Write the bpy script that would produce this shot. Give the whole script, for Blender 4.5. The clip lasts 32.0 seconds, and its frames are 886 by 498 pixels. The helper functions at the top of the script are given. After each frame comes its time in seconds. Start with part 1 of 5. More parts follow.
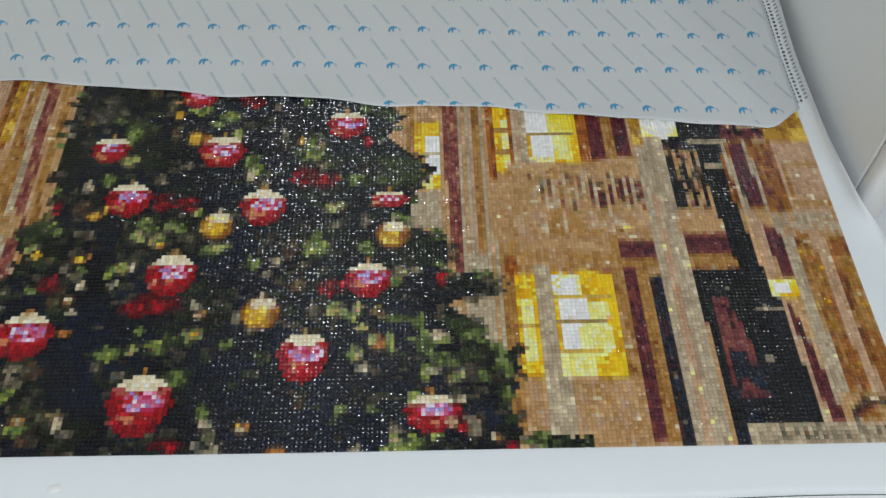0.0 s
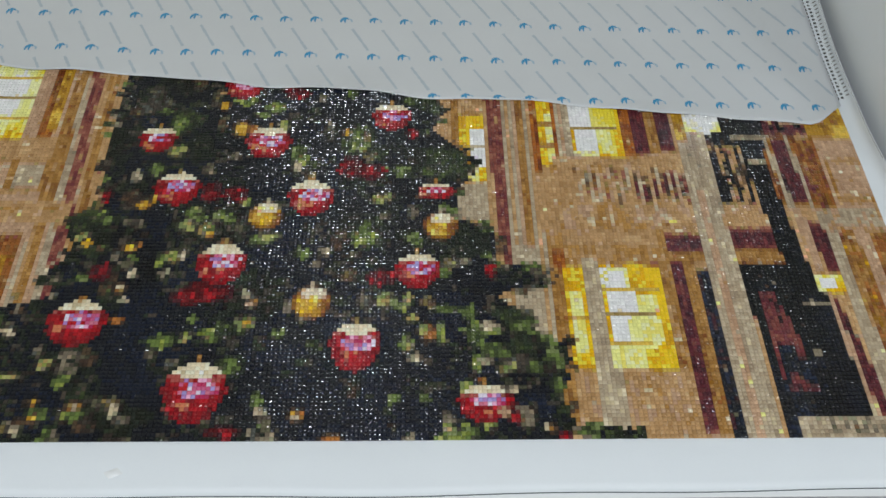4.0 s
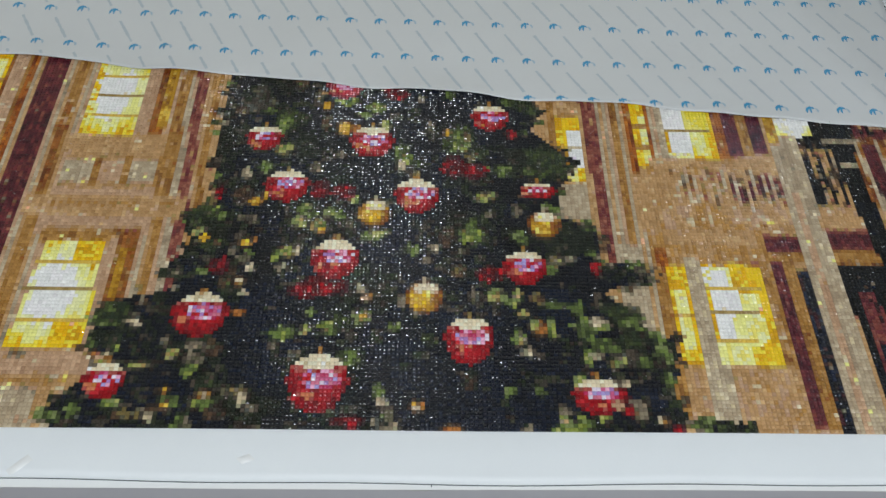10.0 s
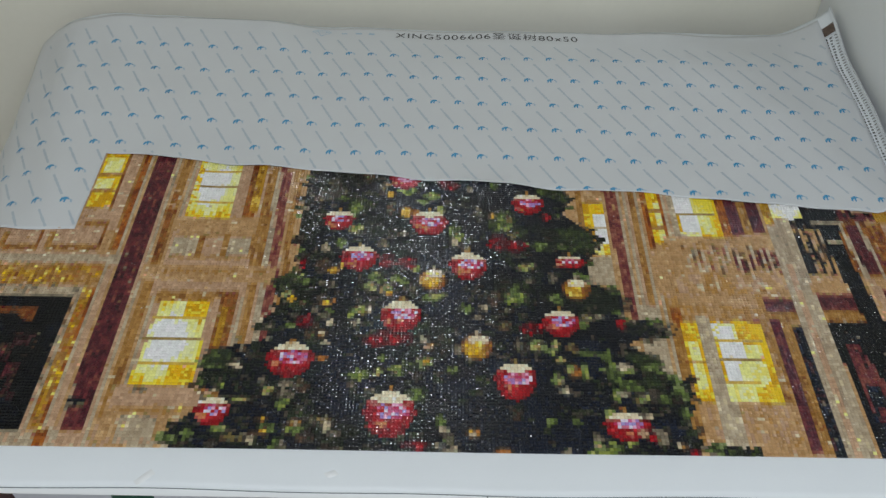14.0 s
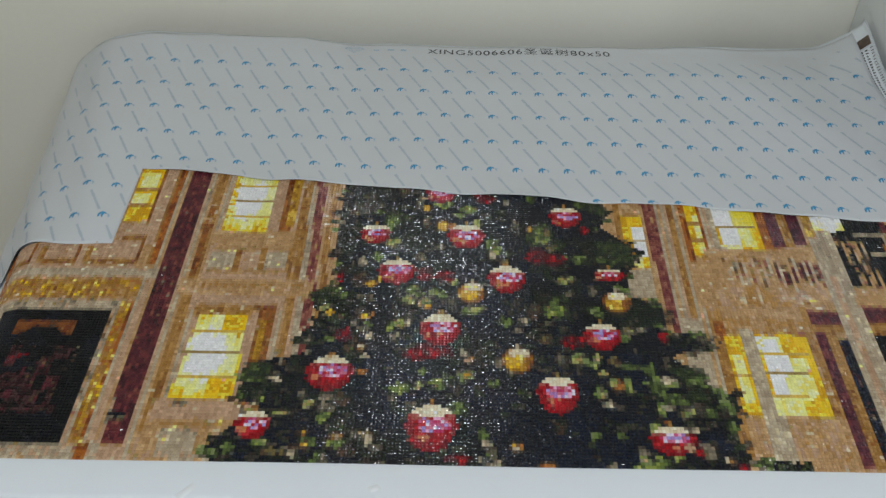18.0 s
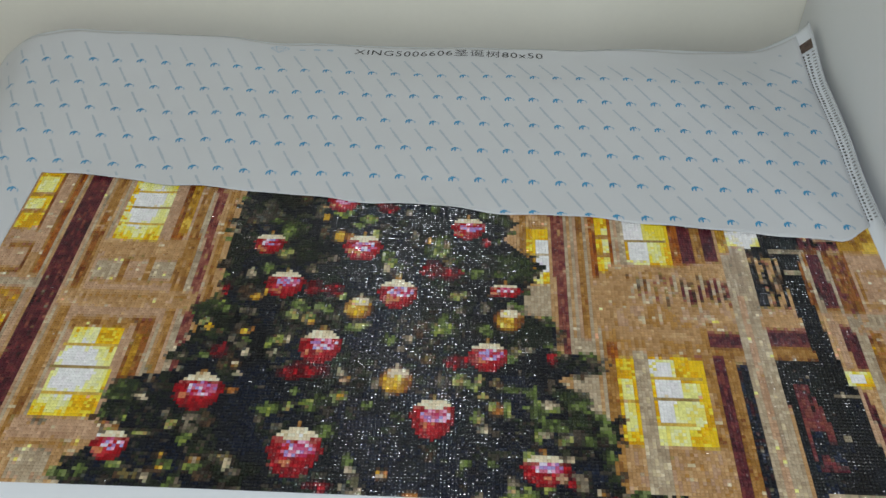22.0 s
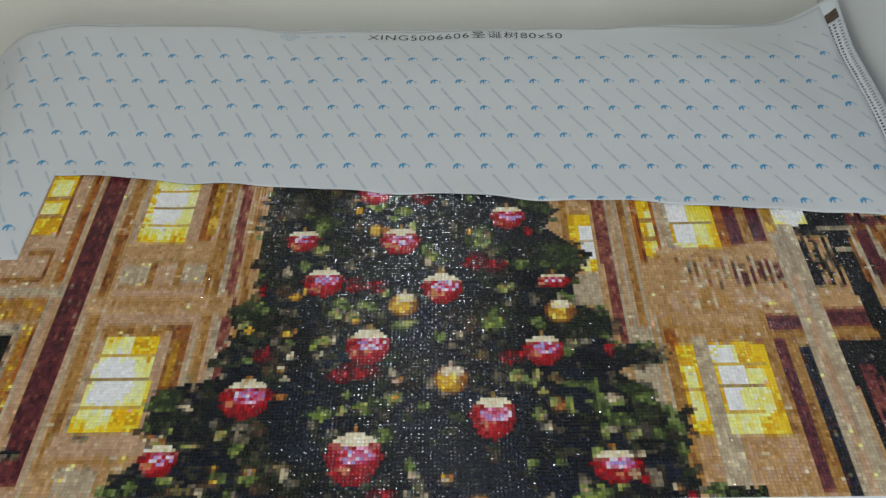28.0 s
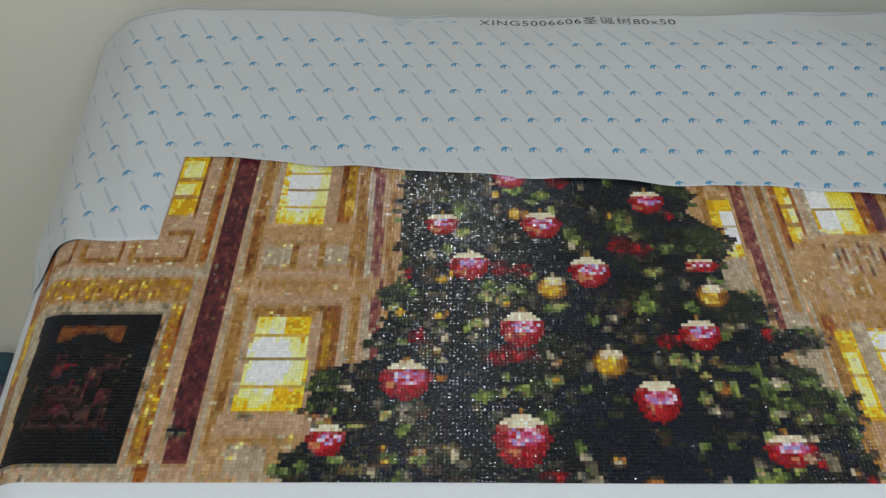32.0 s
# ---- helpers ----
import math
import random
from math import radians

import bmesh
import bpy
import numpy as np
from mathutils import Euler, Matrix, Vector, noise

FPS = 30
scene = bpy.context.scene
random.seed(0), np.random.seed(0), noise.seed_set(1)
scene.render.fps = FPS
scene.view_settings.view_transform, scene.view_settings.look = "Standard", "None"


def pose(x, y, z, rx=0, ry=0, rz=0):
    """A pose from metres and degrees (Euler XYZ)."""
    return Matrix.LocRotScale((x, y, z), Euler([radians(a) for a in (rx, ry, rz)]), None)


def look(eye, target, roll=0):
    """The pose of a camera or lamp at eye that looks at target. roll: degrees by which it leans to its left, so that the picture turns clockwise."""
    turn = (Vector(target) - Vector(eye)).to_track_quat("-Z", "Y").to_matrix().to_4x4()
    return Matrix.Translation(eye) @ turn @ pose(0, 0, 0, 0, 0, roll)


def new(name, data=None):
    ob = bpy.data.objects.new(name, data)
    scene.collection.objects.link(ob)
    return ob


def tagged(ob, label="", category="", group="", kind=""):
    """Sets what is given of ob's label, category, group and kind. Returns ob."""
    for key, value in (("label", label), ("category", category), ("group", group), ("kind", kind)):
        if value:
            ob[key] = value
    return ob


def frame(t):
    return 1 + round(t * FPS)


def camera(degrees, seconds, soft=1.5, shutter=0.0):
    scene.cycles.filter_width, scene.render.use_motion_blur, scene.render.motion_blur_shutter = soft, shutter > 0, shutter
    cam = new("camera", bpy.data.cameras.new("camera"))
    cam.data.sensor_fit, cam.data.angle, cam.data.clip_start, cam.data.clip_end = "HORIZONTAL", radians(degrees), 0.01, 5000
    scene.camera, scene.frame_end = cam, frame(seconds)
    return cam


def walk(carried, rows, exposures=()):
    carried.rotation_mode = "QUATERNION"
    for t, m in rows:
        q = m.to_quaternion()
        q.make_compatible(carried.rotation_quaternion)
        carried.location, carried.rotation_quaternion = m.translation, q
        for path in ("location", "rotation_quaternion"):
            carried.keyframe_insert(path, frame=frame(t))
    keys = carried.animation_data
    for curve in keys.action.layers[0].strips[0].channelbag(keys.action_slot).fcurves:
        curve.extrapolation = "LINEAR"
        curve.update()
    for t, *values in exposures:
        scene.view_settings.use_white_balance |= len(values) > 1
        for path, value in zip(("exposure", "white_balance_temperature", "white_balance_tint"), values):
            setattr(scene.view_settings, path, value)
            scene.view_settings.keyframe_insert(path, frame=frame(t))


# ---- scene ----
cam = camera(53.6, 32.0)
PATH = [
    (0, (0.511, -0.188, 1.287), (0.573, 1.007, -0.316), 1.8),
    (0.5, (0.506, -0.189, 1.287), (0.569, 1.003, -0.317), 2.0),
    (1, (0.505, -0.188, 1.287), (0.568, 1.002, -0.319), 2.0),
    (1.5, (0.501, -0.188, 1.287), (0.566, 1.006, -0.317), 2.2),
    (2, (0.496, -0.189, 1.285), (0.558, 1.008, -0.316), 2.2),
    (2.5, (0.491, -0.19, 1.287), (0.553, 1.002, -0.318), 2.3),
    (3, (0.489, -0.192, 1.283), (0.551, 0.999, -0.322), 2.3),
    (3.5, (0.486, -0.192, 1.287), (0.548, 0.997, -0.319), 2.4),
    (5.5, (0.461, -0.192, 1.286), (0.529, 0.999, -0.319), 2.7),
    (6, (0.458, -0.193, 1.287), (0.518, 0.998, -0.318), 2.5),
    (6.5, (0.456, -0.187, 1.29), (0.523, 0.995, -0.321), 2.9),
    (7, (0.448, -0.189, 1.292), (0.516, 0.994, -0.319), 2.9),
    (7.5, (0.443, -0.195, 1.292), (0.508, 0.997, -0.313), 2.8),
    (8, (0.438, -0.196, 1.292), (0.501, 0.992, -0.316), 2.8),
    (8.5, (0.432, -0.2, 1.296), (0.491, 0.992, -0.309), 2.7),
    (9, (0.425, -0.197, 1.294), (0.473, 0.992, -0.313), 2.4),
    (9.5, (0.421, -0.2, 1.295), (0.462, 0.993, -0.31), 2.2),
    (10, (0.42, -0.202, 1.297), (0.459, 0.988, -0.31), 2.2),
    (10.5, (0.419, -0.203, 1.298), (0.453, 0.99, -0.307), 2.2),
    (11, (0.419, -0.203, 1.303), (0.444, 0.997, -0.297), 1.8),
    (11.5, (0.415, -0.201, 1.3), (0.437, 0.989, -0.307), 1.8),
    (12, (0.409, -0.202, 1.303), (0.439, 0.994, -0.301), 2.2),
    (12.5, (0.405, -0.205, 1.302), (0.425, 0.995, -0.298), 1.8),
    (13, (0.401, -0.225, 1.313), (0.414, 0.995, -0.271), 1.6),
    (13.5, (0.399, -0.264, 1.328), (0.397, 1.019, -0.206), 1.0),
    (14, (0.397, -0.304, 1.352), (0.387, 1.101, -0.072), 0.5),
    (14.5, (0.394, -0.313, 1.353), (0.375, 1.114, -0.049), 0.1),
    (16.5, (0.396, -0.31, 1.344), (0.352, 1.126, -0.047), -0.7),
    (17, (0.395, -0.305, 1.346), (0.348, 1.128, -0.048), -0.8),
    (17.5, (0.393, -0.306, 1.347), (0.345, 1.13, -0.045), -0.8),
    (18, (0.38, -0.306, 1.344), (0.332, 1.133, -0.044), -0.7),
    (18.5, (0.367, -0.304, 1.34), (0.316, 1.13, -0.053), -0.6),
    (19, (0.351, -0.305, 1.341), (0.296, 1.126, -0.055), -0.4),
    (19.5, (0.333, -0.299, 1.335), (0.272, 1.125, -0.068), -0.3),
    (20, (0.345, -0.299, 1.337), (0.271, 1.122, -0.068), -0.4),
    (20.5, (0.382, -0.299, 1.336), (0.303, 1.123, -0.068), -0.4),
    (21, (0.424, -0.289, 1.339), (0.336, 1.134, -0.063), -0.8),
    (21.5, (0.45, -0.275, 1.336), (0.36, 1.146, -0.068), -1.0),
    (22, (0.478, -0.271, 1.334), (0.383, 1.154, -0.065), -1.3),
    (22.5, (0.509, -0.265, 1.321), (0.424, 1.16, -0.079), -1.2),
    (23, (0.533, -0.264, 1.32), (0.453, 1.159, -0.083), -1.3),
    (23.5, (0.562, -0.259, 1.309), (0.488, 1.163, -0.095), -1.3),
    (24, (0.578, -0.258, 1.304), (0.512, 1.165, -0.099), -1.1),
    (24.5, (0.581, -0.255, 1.302), (0.518, 1.162, -0.108), -1.1),
    (26.5, (0.496, -0.265, 1.323), (0.451, 1.142, -0.098), -1.5),
    (27, (0.465, -0.257, 1.323), (0.425, 1.146, -0.102), -1.6),
    (27.5, (0.444, -0.251, 1.32), (0.406, 1.151, -0.106), -1.8),
    (28, (0.426, -0.251, 1.323), (0.39, 1.149, -0.106), -2.0),
    (28.5, (0.41, -0.253, 1.322), (0.378, 1.142, -0.111), -2.0),
    (29, (0.403, -0.253, 1.32), (0.371, 1.141, -0.115), -2.1),
    (29.5, (0.386, -0.252, 1.316), (0.363, 1.134, -0.126), -1.8),
    (30, (0.366, -0.261, 1.322), (0.338, 1.122, -0.122), -1.9),
    (30.5, (0.345, -0.27, 1.323), (0.311, 1.109, -0.124), -1.9),
    (31, (0.327, -0.275, 1.329), (0.278, 1.108, -0.114), -2.1),
    (31.5, (0.319, -0.268, 1.324), (0.255, 1.121, -0.114), -2.2),
    (32, (0.328, -0.256, 1.317), (0.266, 1.135, -0.118), -2.2),
]
walk(cam, [(t, look(eye, target, roll)) for t, eye, target, roll in PATH], ((0.0, -0.08), (12.5, -0.03), (14.2, -0.26), (20.0, -0.24), (23.0, -0.15), (27.0, -0.20), (32.0, -0.18)))

# ---- light: one ceiling lamp in a small utility room ----
world = bpy.data.worlds.new("room_air")
scene.world = world
world.use_nodes = True
world.node_tree.nodes["Background"].inputs[0].default_value = (0.80, 0.90, 1.0, 1)
world.node_tree.nodes["Background"].inputs[1].default_value = 0.06
LAMPS = (((0.28, -0.98, 2.40), 21, 0.44, 0.06), ((1.42, -1.22, 2.40), 9, 0.34, 0.06))
for spot, watts, wide, deep in LAMPS:
    lamp_data = bpy.data.lights.new("lamp_glow", "AREA")
    lamp_data.shape, lamp_data.size, lamp_data.size_y, lamp_data.energy = "RECTANGLE", wide, deep, watts
    lamp_data.color = (0.885, 0.945, 1.0)
    lamp = new("lamp_glow", lamp_data)
    lamp.matrix_world = pose(*spot)


# ---- materials ----
def lin(c):
    return tuple(x / 12.92 if x <= 0.04045 else ((x + 0.055) / 1.055) ** 2.4 for x in ((c >> 16 & 255) / 255, (c >> 8 & 255) / 255, (c & 255) / 255))


def surface(name, col, rough=0.6, spread=0.06, scale=30.0, fine=400.0, bump=0.0005, spec=0.5, metal=0.0):
    """A painted or natural surface: colour that varies at two scales, with fine relief."""
    m = bpy.data.materials.new(name)
    m.use_nodes = True
    nt = m.node_tree
    p = nt.nodes["Principled BSDF"]
    p.inputs["Roughness"].default_value = rough
    p.inputs["Specular IOR Level"].default_value = spec
    p.inputs["Metallic"].default_value = metal
    co = nt.nodes.new("ShaderNodeTexCoord")
    big, small = nt.nodes.new("ShaderNodeTexNoise"), nt.nodes.new("ShaderNodeTexNoise")
    big.inputs["Scale"].default_value, small.inputs["Scale"].default_value = scale, fine
    big.inputs["Detail"].default_value = 4
    for n in (big, small):
        nt.links.new(co.outputs["Object"], n.inputs["Vector"])
    mix = nt.nodes.new("ShaderNodeMath")
    mix.operation = "MULTIPLY_ADD"
    mix.inputs[1].default_value, mix.inputs[2].default_value = 0.65, 0.0
    nt.links.new(big.outputs["Fac"], mix.inputs[0])
    add = nt.nodes.new("ShaderNodeMath")
    add.operation = "MULTIPLY_ADD"
    add.inputs[1].default_value = 0.35
    nt.links.new(small.outputs["Fac"], add.inputs[0])
    nt.links.new(mix.outputs[0], add.inputs[2])
    ramp = nt.nodes.new("ShaderNodeValToRGB")
    ramp.color_ramp.elements[0].position, ramp.color_ramp.elements[1].position = 0.3, 0.7
    ramp.color_ramp.elements[0].color = (*[c * (1 - spread) for c in col], 1)
    ramp.color_ramp.elements[1].color = (*[min(1, c * (1 + spread)) for c in col], 1)
    nt.links.new(add.outputs[0], ramp.inputs[0])
    nt.links.new(ramp.outputs[0], p.inputs["Base Color"])
    if bump:
        b = nt.nodes.new("ShaderNodeBump")
        b.inputs["Strength"].default_value, b.inputs["Distance"].default_value = 0.6, bump
        nt.links.new(add.outputs[0], b.inputs["Height"])
        nt.links.new(b.outputs[0], p.inputs["Normal"])
    return m


M_CANVAS = surface("white_canvas", (0.785, 0.825, 0.87), 0.55, 0.015, 25, 900, 0.00006)
M_FILM = surface("waxed_film", (0.63, 0.65, 0.675), 0.42, 0.02, 18, 500, 0.00015)
M_LINER = surface("liner_film", (0.80, 0.82, 0.84), 0.4, 0.01, 20, 500, 0.00004)
M_WALL = surface("cream_wall_paint", (0.90, 0.885, 0.785), 0.75, 0.02, 6, 140, 0.0004)
M_FLOOR = surface("dark_wood_floor", (0.105, 0.058, 0.056), 0.45, 0.3, 9, 160, 0.0006)
M_CEIL = surface("white_ceiling_paint", (0.80, 0.80, 0.78), 0.8, 0.02, 5, 120, 0.0004)
M_CAB = surface("white_lacquered_board", (0.885, 0.91, 0.93), 0.38, 0.012, 8, 240, 0.00008)
M_EDGE = surface("white_edge_band", (0.90, 0.92, 0.94), 0.35, 0.01, 12, 240, 0.00005)
M_DRAWER = surface("pale_drawer_lacquer", (0.84, 0.88, 0.94), 0.32, 0.012, 8, 240, 0.00006)
M_ENAMEL = surface("white_enamel", (0.62, 0.64, 0.70), 0.28, 0.012, 9, 300, 0.00004)
M_PANEL = surface("grey_panel_plastic", (0.60, 0.62, 0.69), 0.35, 0.015, 9, 500, 0.00006)
M_DARKRING = surface("dark_grey_plastic", (0.08, 0.10, 0.11), 0.3, 0.06, 40, 600, 0.00005)
M_DIAL = surface("silver_dial", (0.66, 0.72, 0.71), 0.3, 0.03, 40, 600, 0.00005)
M_GAP = surface("gap_shade_black", (0.03, 0.03, 0.032), 0.8, 0.1, 40, 600, 0.0)
M_BLUE = surface("blue_print", (0.045, 0.30, 0.55), 0.45, 0.06, 300, 2000, 0.0)
M_PALEBLUE = surface("pale_blue_print", (0.36, 0.50, 0.62), 0.45, 0.04, 300, 2000, 0.0)
M_BARS = surface("faded_blue_print", (0.46, 0.525, 0.585), 0.45, 0.05, 250, 2000, 0.0)
M_INK = surface("black_ink", (0.02, 0.02, 0.022), 0.5, 0.1, 300, 2000, 0.0)
M_GREYINK = surface("grey_ink", (0.24, 0.24, 0.24), 0.5, 0.1, 300, 2000, 0.0)
M_BROWNINK = surface("brown_ink", (0.10, 0.065, 0.05), 0.5, 0.5, 200, 900, 0.0)
M_GREENINK = surface("green_ink", (0.02, 0.09, 0.06), 0.4, 0.2, 300, 2000, 0.0)
M_CLOTHBLUE = surface("blue_towel", (0.03, 0.13, 0.42), 0.95, 0.25, 30, 500, 0.002)
M_CLOTHPINK = surface("mauve_towel", (0.22, 0.14, 0.22), 0.95, 0.2, 30, 500, 0.002)
M_CLOTHTEAL = surface("teal_towel", (0.04, 0.09, 0.12), 0.95, 0.2, 30, 500, 0.002)


def resin():
    """Facetted resin drills: the tint is a property of each drill."""
    m = bpy.data.materials.new("resin_drill")
    m.use_nodes = True
    nt = m.node_tree
    p = nt.nodes["Principled BSDF"]
    at = nt.nodes.new("ShaderNodeAttribute")
    at.attribute_name = "tint"
    co = nt.nodes.new("ShaderNodeTexCoord")
    n = nt.nodes.new("ShaderNodeTexNoise")
    n.inputs["Scale"].default_value = 900
    nt.links.new(co.outputs["Object"], n.inputs["Vector"])
    ramp = nt.nodes.new("ShaderNodeMapRange")
    ramp.inputs["To Min"].default_value, ramp.inputs["To Max"].default_value = 0.86, 1.14
    nt.links.new(n.outputs["Fac"], ramp.inputs["Value"])
    mul = nt.nodes.new("ShaderNodeVectorMath")
    mul.operation = "SCALE"
    nt.links.new(at.outputs["Color"], mul.inputs[0])
    nt.links.new(ramp.outputs["Result"], mul.inputs["Scale"])
    nt.links.new(mul.outputs[0], p.inputs["Base Color"])
    # moulded facets are never quite flat
    ripple = nt.nodes.new("ShaderNodeTexNoise")
    ripple.inputs["Scale"].default_value, ripple.inputs["Detail"].default_value = 2200, 0
    nt.links.new(co.outputs["Object"], ripple.inputs["Vector"])
    uneven = nt.nodes.new("ShaderNodeBump")
    uneven.inputs["Strength"].default_value, uneven.inputs["Distance"].default_value = 1.0, 0.000022
    nt.links.new(ripple.outputs["Fac"], uneven.inputs["Height"])
    nt.links.new(uneven.outputs[0], p.inputs["Normal"])
    p.inputs["Roughness"].default_value = 0.10
    p.inputs["IOR"].default_value = 1.46
    return m


M_DRILL = resin()


# ---- helpers of this scene ----
def mesh_of(name, verts, faces, mat, smooth=False):
    me = bpy.data.meshes.new(name)
    me.from_pydata([tuple(v) for v in verts], [], [tuple(f) for f in faces])
    me.materials.append(mat)
    if smooth:
        me.polygons.foreach_set("use_smooth", [True] * len(me.polygons))
    me.update()
    return me


def part(name, data, parent, label=""):
    ob = new(name, data)
    ob.parent = parent
    return tagged(ob, label)


def box_mesh(name, lo, hi, mat, bevel=0.0, segments=3):
    bm = bmesh.new()
    bmesh.ops.create_cube(bm, size=1)
    for v in bm.verts:
        v.co = [lo[k] + (v.co[k] + 0.5) * (hi[k] - lo[k]) for k in range(3)]
    if bevel:
        bmesh.ops.bevel(bm, geom=bm.edges[:], offset=bevel, segments=segments, affect="EDGES", profile=0.5)
    me = bpy.data.meshes.new(name)
    bm.to_mesh(me)
    bm.free()
    me.materials.append(mat)
    me.polygons.foreach_set("use_smooth", [bool(bevel)] * len(me.polygons))
    return me


def sstep(a, b, x):
    t = np.clip((x - a) / (b - a), 0, 1)
    return t * t * (3 - 2 * t)


# The flat sheet (u to the side, v away from the viewer, metres) laid over the machine top:
# it rolls down past the machine at one side, leans against the cabinet at the other, and waves along the wall.
TOP = 0.85


def lay(u, v, lift=0.0):
    u, v = np.broadcast_arrays(np.asarray(u, float), np.asarray(v, float))

    def place(u, v):
        squeeze = np.maximum(0, u - 0.783) * 0.24 * sstep(0.13, 0.24, v) * (1 - 0.50 * sstep(0.25, 0.50, v))
        x, y, z = u - squeeze, v.copy(), np.full(u.shape, TOP)
        rolled = []
        for start, radius, most in ((0.06 - 0.12 * v - 0.12 * np.maximum(0, v - 0.22), 0.03, 0.9), (0.0904 - 0.0553 * v - 0.0675 * np.maximum(0, v - 0.22), 0.123, 1.1)):
            s = np.maximum(0, start - u)
            a = np.minimum(s / radius, most)
            k = s - a * radius
            rolled.append((np.where(s > 0, start - radius * np.sin(a) - k * np.cos(a), x), radius * (1 - np.cos(a)) + k * np.sin(a)))
        w = sstep(0.195, 0.24, v)
        x, z = rolled[0][0] * (1 - w) + rolled[1][0] * w, z - rolled[0][1] * (1 - w) - rolled[1][1] * w
        left = sstep(0.20, 0.0, u)
        z = z + left * (0.0054 * sstep(0.20, 0.34, v) - 0.0073 * sstep(0.40, 0.53, v)) + 0.0097 * w * sstep(0.12, 0.0, u) * sstep(0.34, 0.2, v)
        e = sstep(0.44, 0.53, v)
        z = z + e * (0.010 * sstep(0.30, 0.0, u) - 0.008 * sstep(0.20, 0.33, u) * sstep(0.80, 0.74, u) + 0.014 * sstep(0.76, 0.80, u))
        z = z + e * 0.0010 * np.sin(u * 41 + 1.0) * sstep(0.1, 0.3, u)
        c = sstep(0.12, 0.17, v) * np.maximum(0, u - 0.783) / 0.031
        x, z = x - 0.016 * c * c, z + 0.012 * c * c
        z = z + 0.004 * sstep(0.748, 0.770, u) * sstep(0.30, 0.38, v)
        z = z - 0.003 * sstep(0.0, -0.03, v)
        z = z + 0.0019 * w * np.sin((u + 0.28 * v) * 105) * sstep(0.17, 0.02, u) * (0.6 + 0.4 * np.sin(v * 31))
        z = z + 0.0012 * w * np.sin((u + 0.18 * v) * 62 + 2) * sstep(0.10, 0.22, u) * sstep(0.42, 0.25, u)
        z = z + 0.0005 * np.sin(u * 17 + v * 9) * np.sin(v * 23 - u * 5)
        return np.stack([x, y, z], -1)

    p, h = place(u, v), 1e-4
    n = np.cross(place(u + h, v) - p, place(u, v + h) - p)
    n /= np.linalg.norm(n, axis=-1, keepdims=True)
    return p + n * np.asarray(lift, float)[..., None] if np.ndim(lift) else p + n * lift


def sheet(name, us, vs_of, mat, lift, thick, slide=lambda u, v: 0.0):
    """A thin sheet over columns us, each with its own far and near end; lift(u, v, f) is its height over the canvas plane."""
    cols = [vs_of(u) for u in us]
    n = len(cols[0])
    verts, faces = [], []
    for layer in (0, 1):
        for u, col in zip(us, cols):
            vv = np.array(col)
            f = np.linspace(0, 1, n)
            verts += list(lay(u + slide(u, vv) + np.zeros(n), vv, lift(u, vv, f) - layer * thick))
    m = len(us)
    g = lambda l, a, b: l * m * n + a * n + b
    for a in range(m - 1):
        for b in range(n - 1):
            faces.append((g(0, a, b), g(0, a + 1, b), g(0, a + 1, b + 1), g(0, a, b + 1)))
            faces.append((g(1, a, b), g(1, a, b + 1), g(1, a + 1, b + 1), g(1, a + 1, b)))
    rim = [(a, 0) for a in range(m)] + [(m - 1, b) for b in range(1, n)] + [(a, n - 1) for a in range(m - 2, -1, -1)] + [(0, b) for b in range(n - 2, 0, -1)]
    for (a, b), (c, d) in zip(rim, rim[1:] + rim[:1]):
        faces.append((g(0, a, b), g(1, a, b), g(1, c, d), g(0, c, d)))
    return mesh_of(name, verts, faces, mat, True)


# ---- the room ----
def structure(name, lo, hi, mat, label):
    return tagged(new(name, box_mesh(name, lo, hi, mat)), label, name.split("_")[0], kind="structure")


structure("wall_north", (-1.7, 0.572, 0), (2.3, 0.68, 2.5), M_WALL, "cream painted wall behind the washing machine")
structure("wall_south", (-1.7, -2.3, 0), (2.3, -2.2, 2.5), M_WALL, "cream painted wall of the utility room")
structure("wall_west", (-1.8, -2.2, 0), (-1.7, 0.572, 2.5), M_WALL, "cream painted side wall of the room")
structure("wall_east", (2.3, -2.2, 0), (2.4, 0.572, 2.5), M_WALL, "cream painted side wall past the cabinet")
structure("floor", (-1.8, -2.3, -0.1), (2.4, 0.68, 0), M_FLOOR, "dark reddish brown wooden floor")
structure("ceiling", (-1.8, -2.3, 2.5), (2.4, 0.68, 2.6), M_CEIL, "white painted ceiling")

for spot, watts, wide, deep in LAMPS:
    fixture = tagged(new("ceiling_lamp"), "long white tube lamp under the ceiling", "lamp", "ceiling lamps")
    x, y = wide / 2 + 0.03, deep / 2 + 0.03
    part("housing", box_mesh("housing", (spot[0] - x, spot[1] - y, 2.415), (spot[0] + x, spot[1] + y, 2.499), M_CEIL, 0.012), fixture)


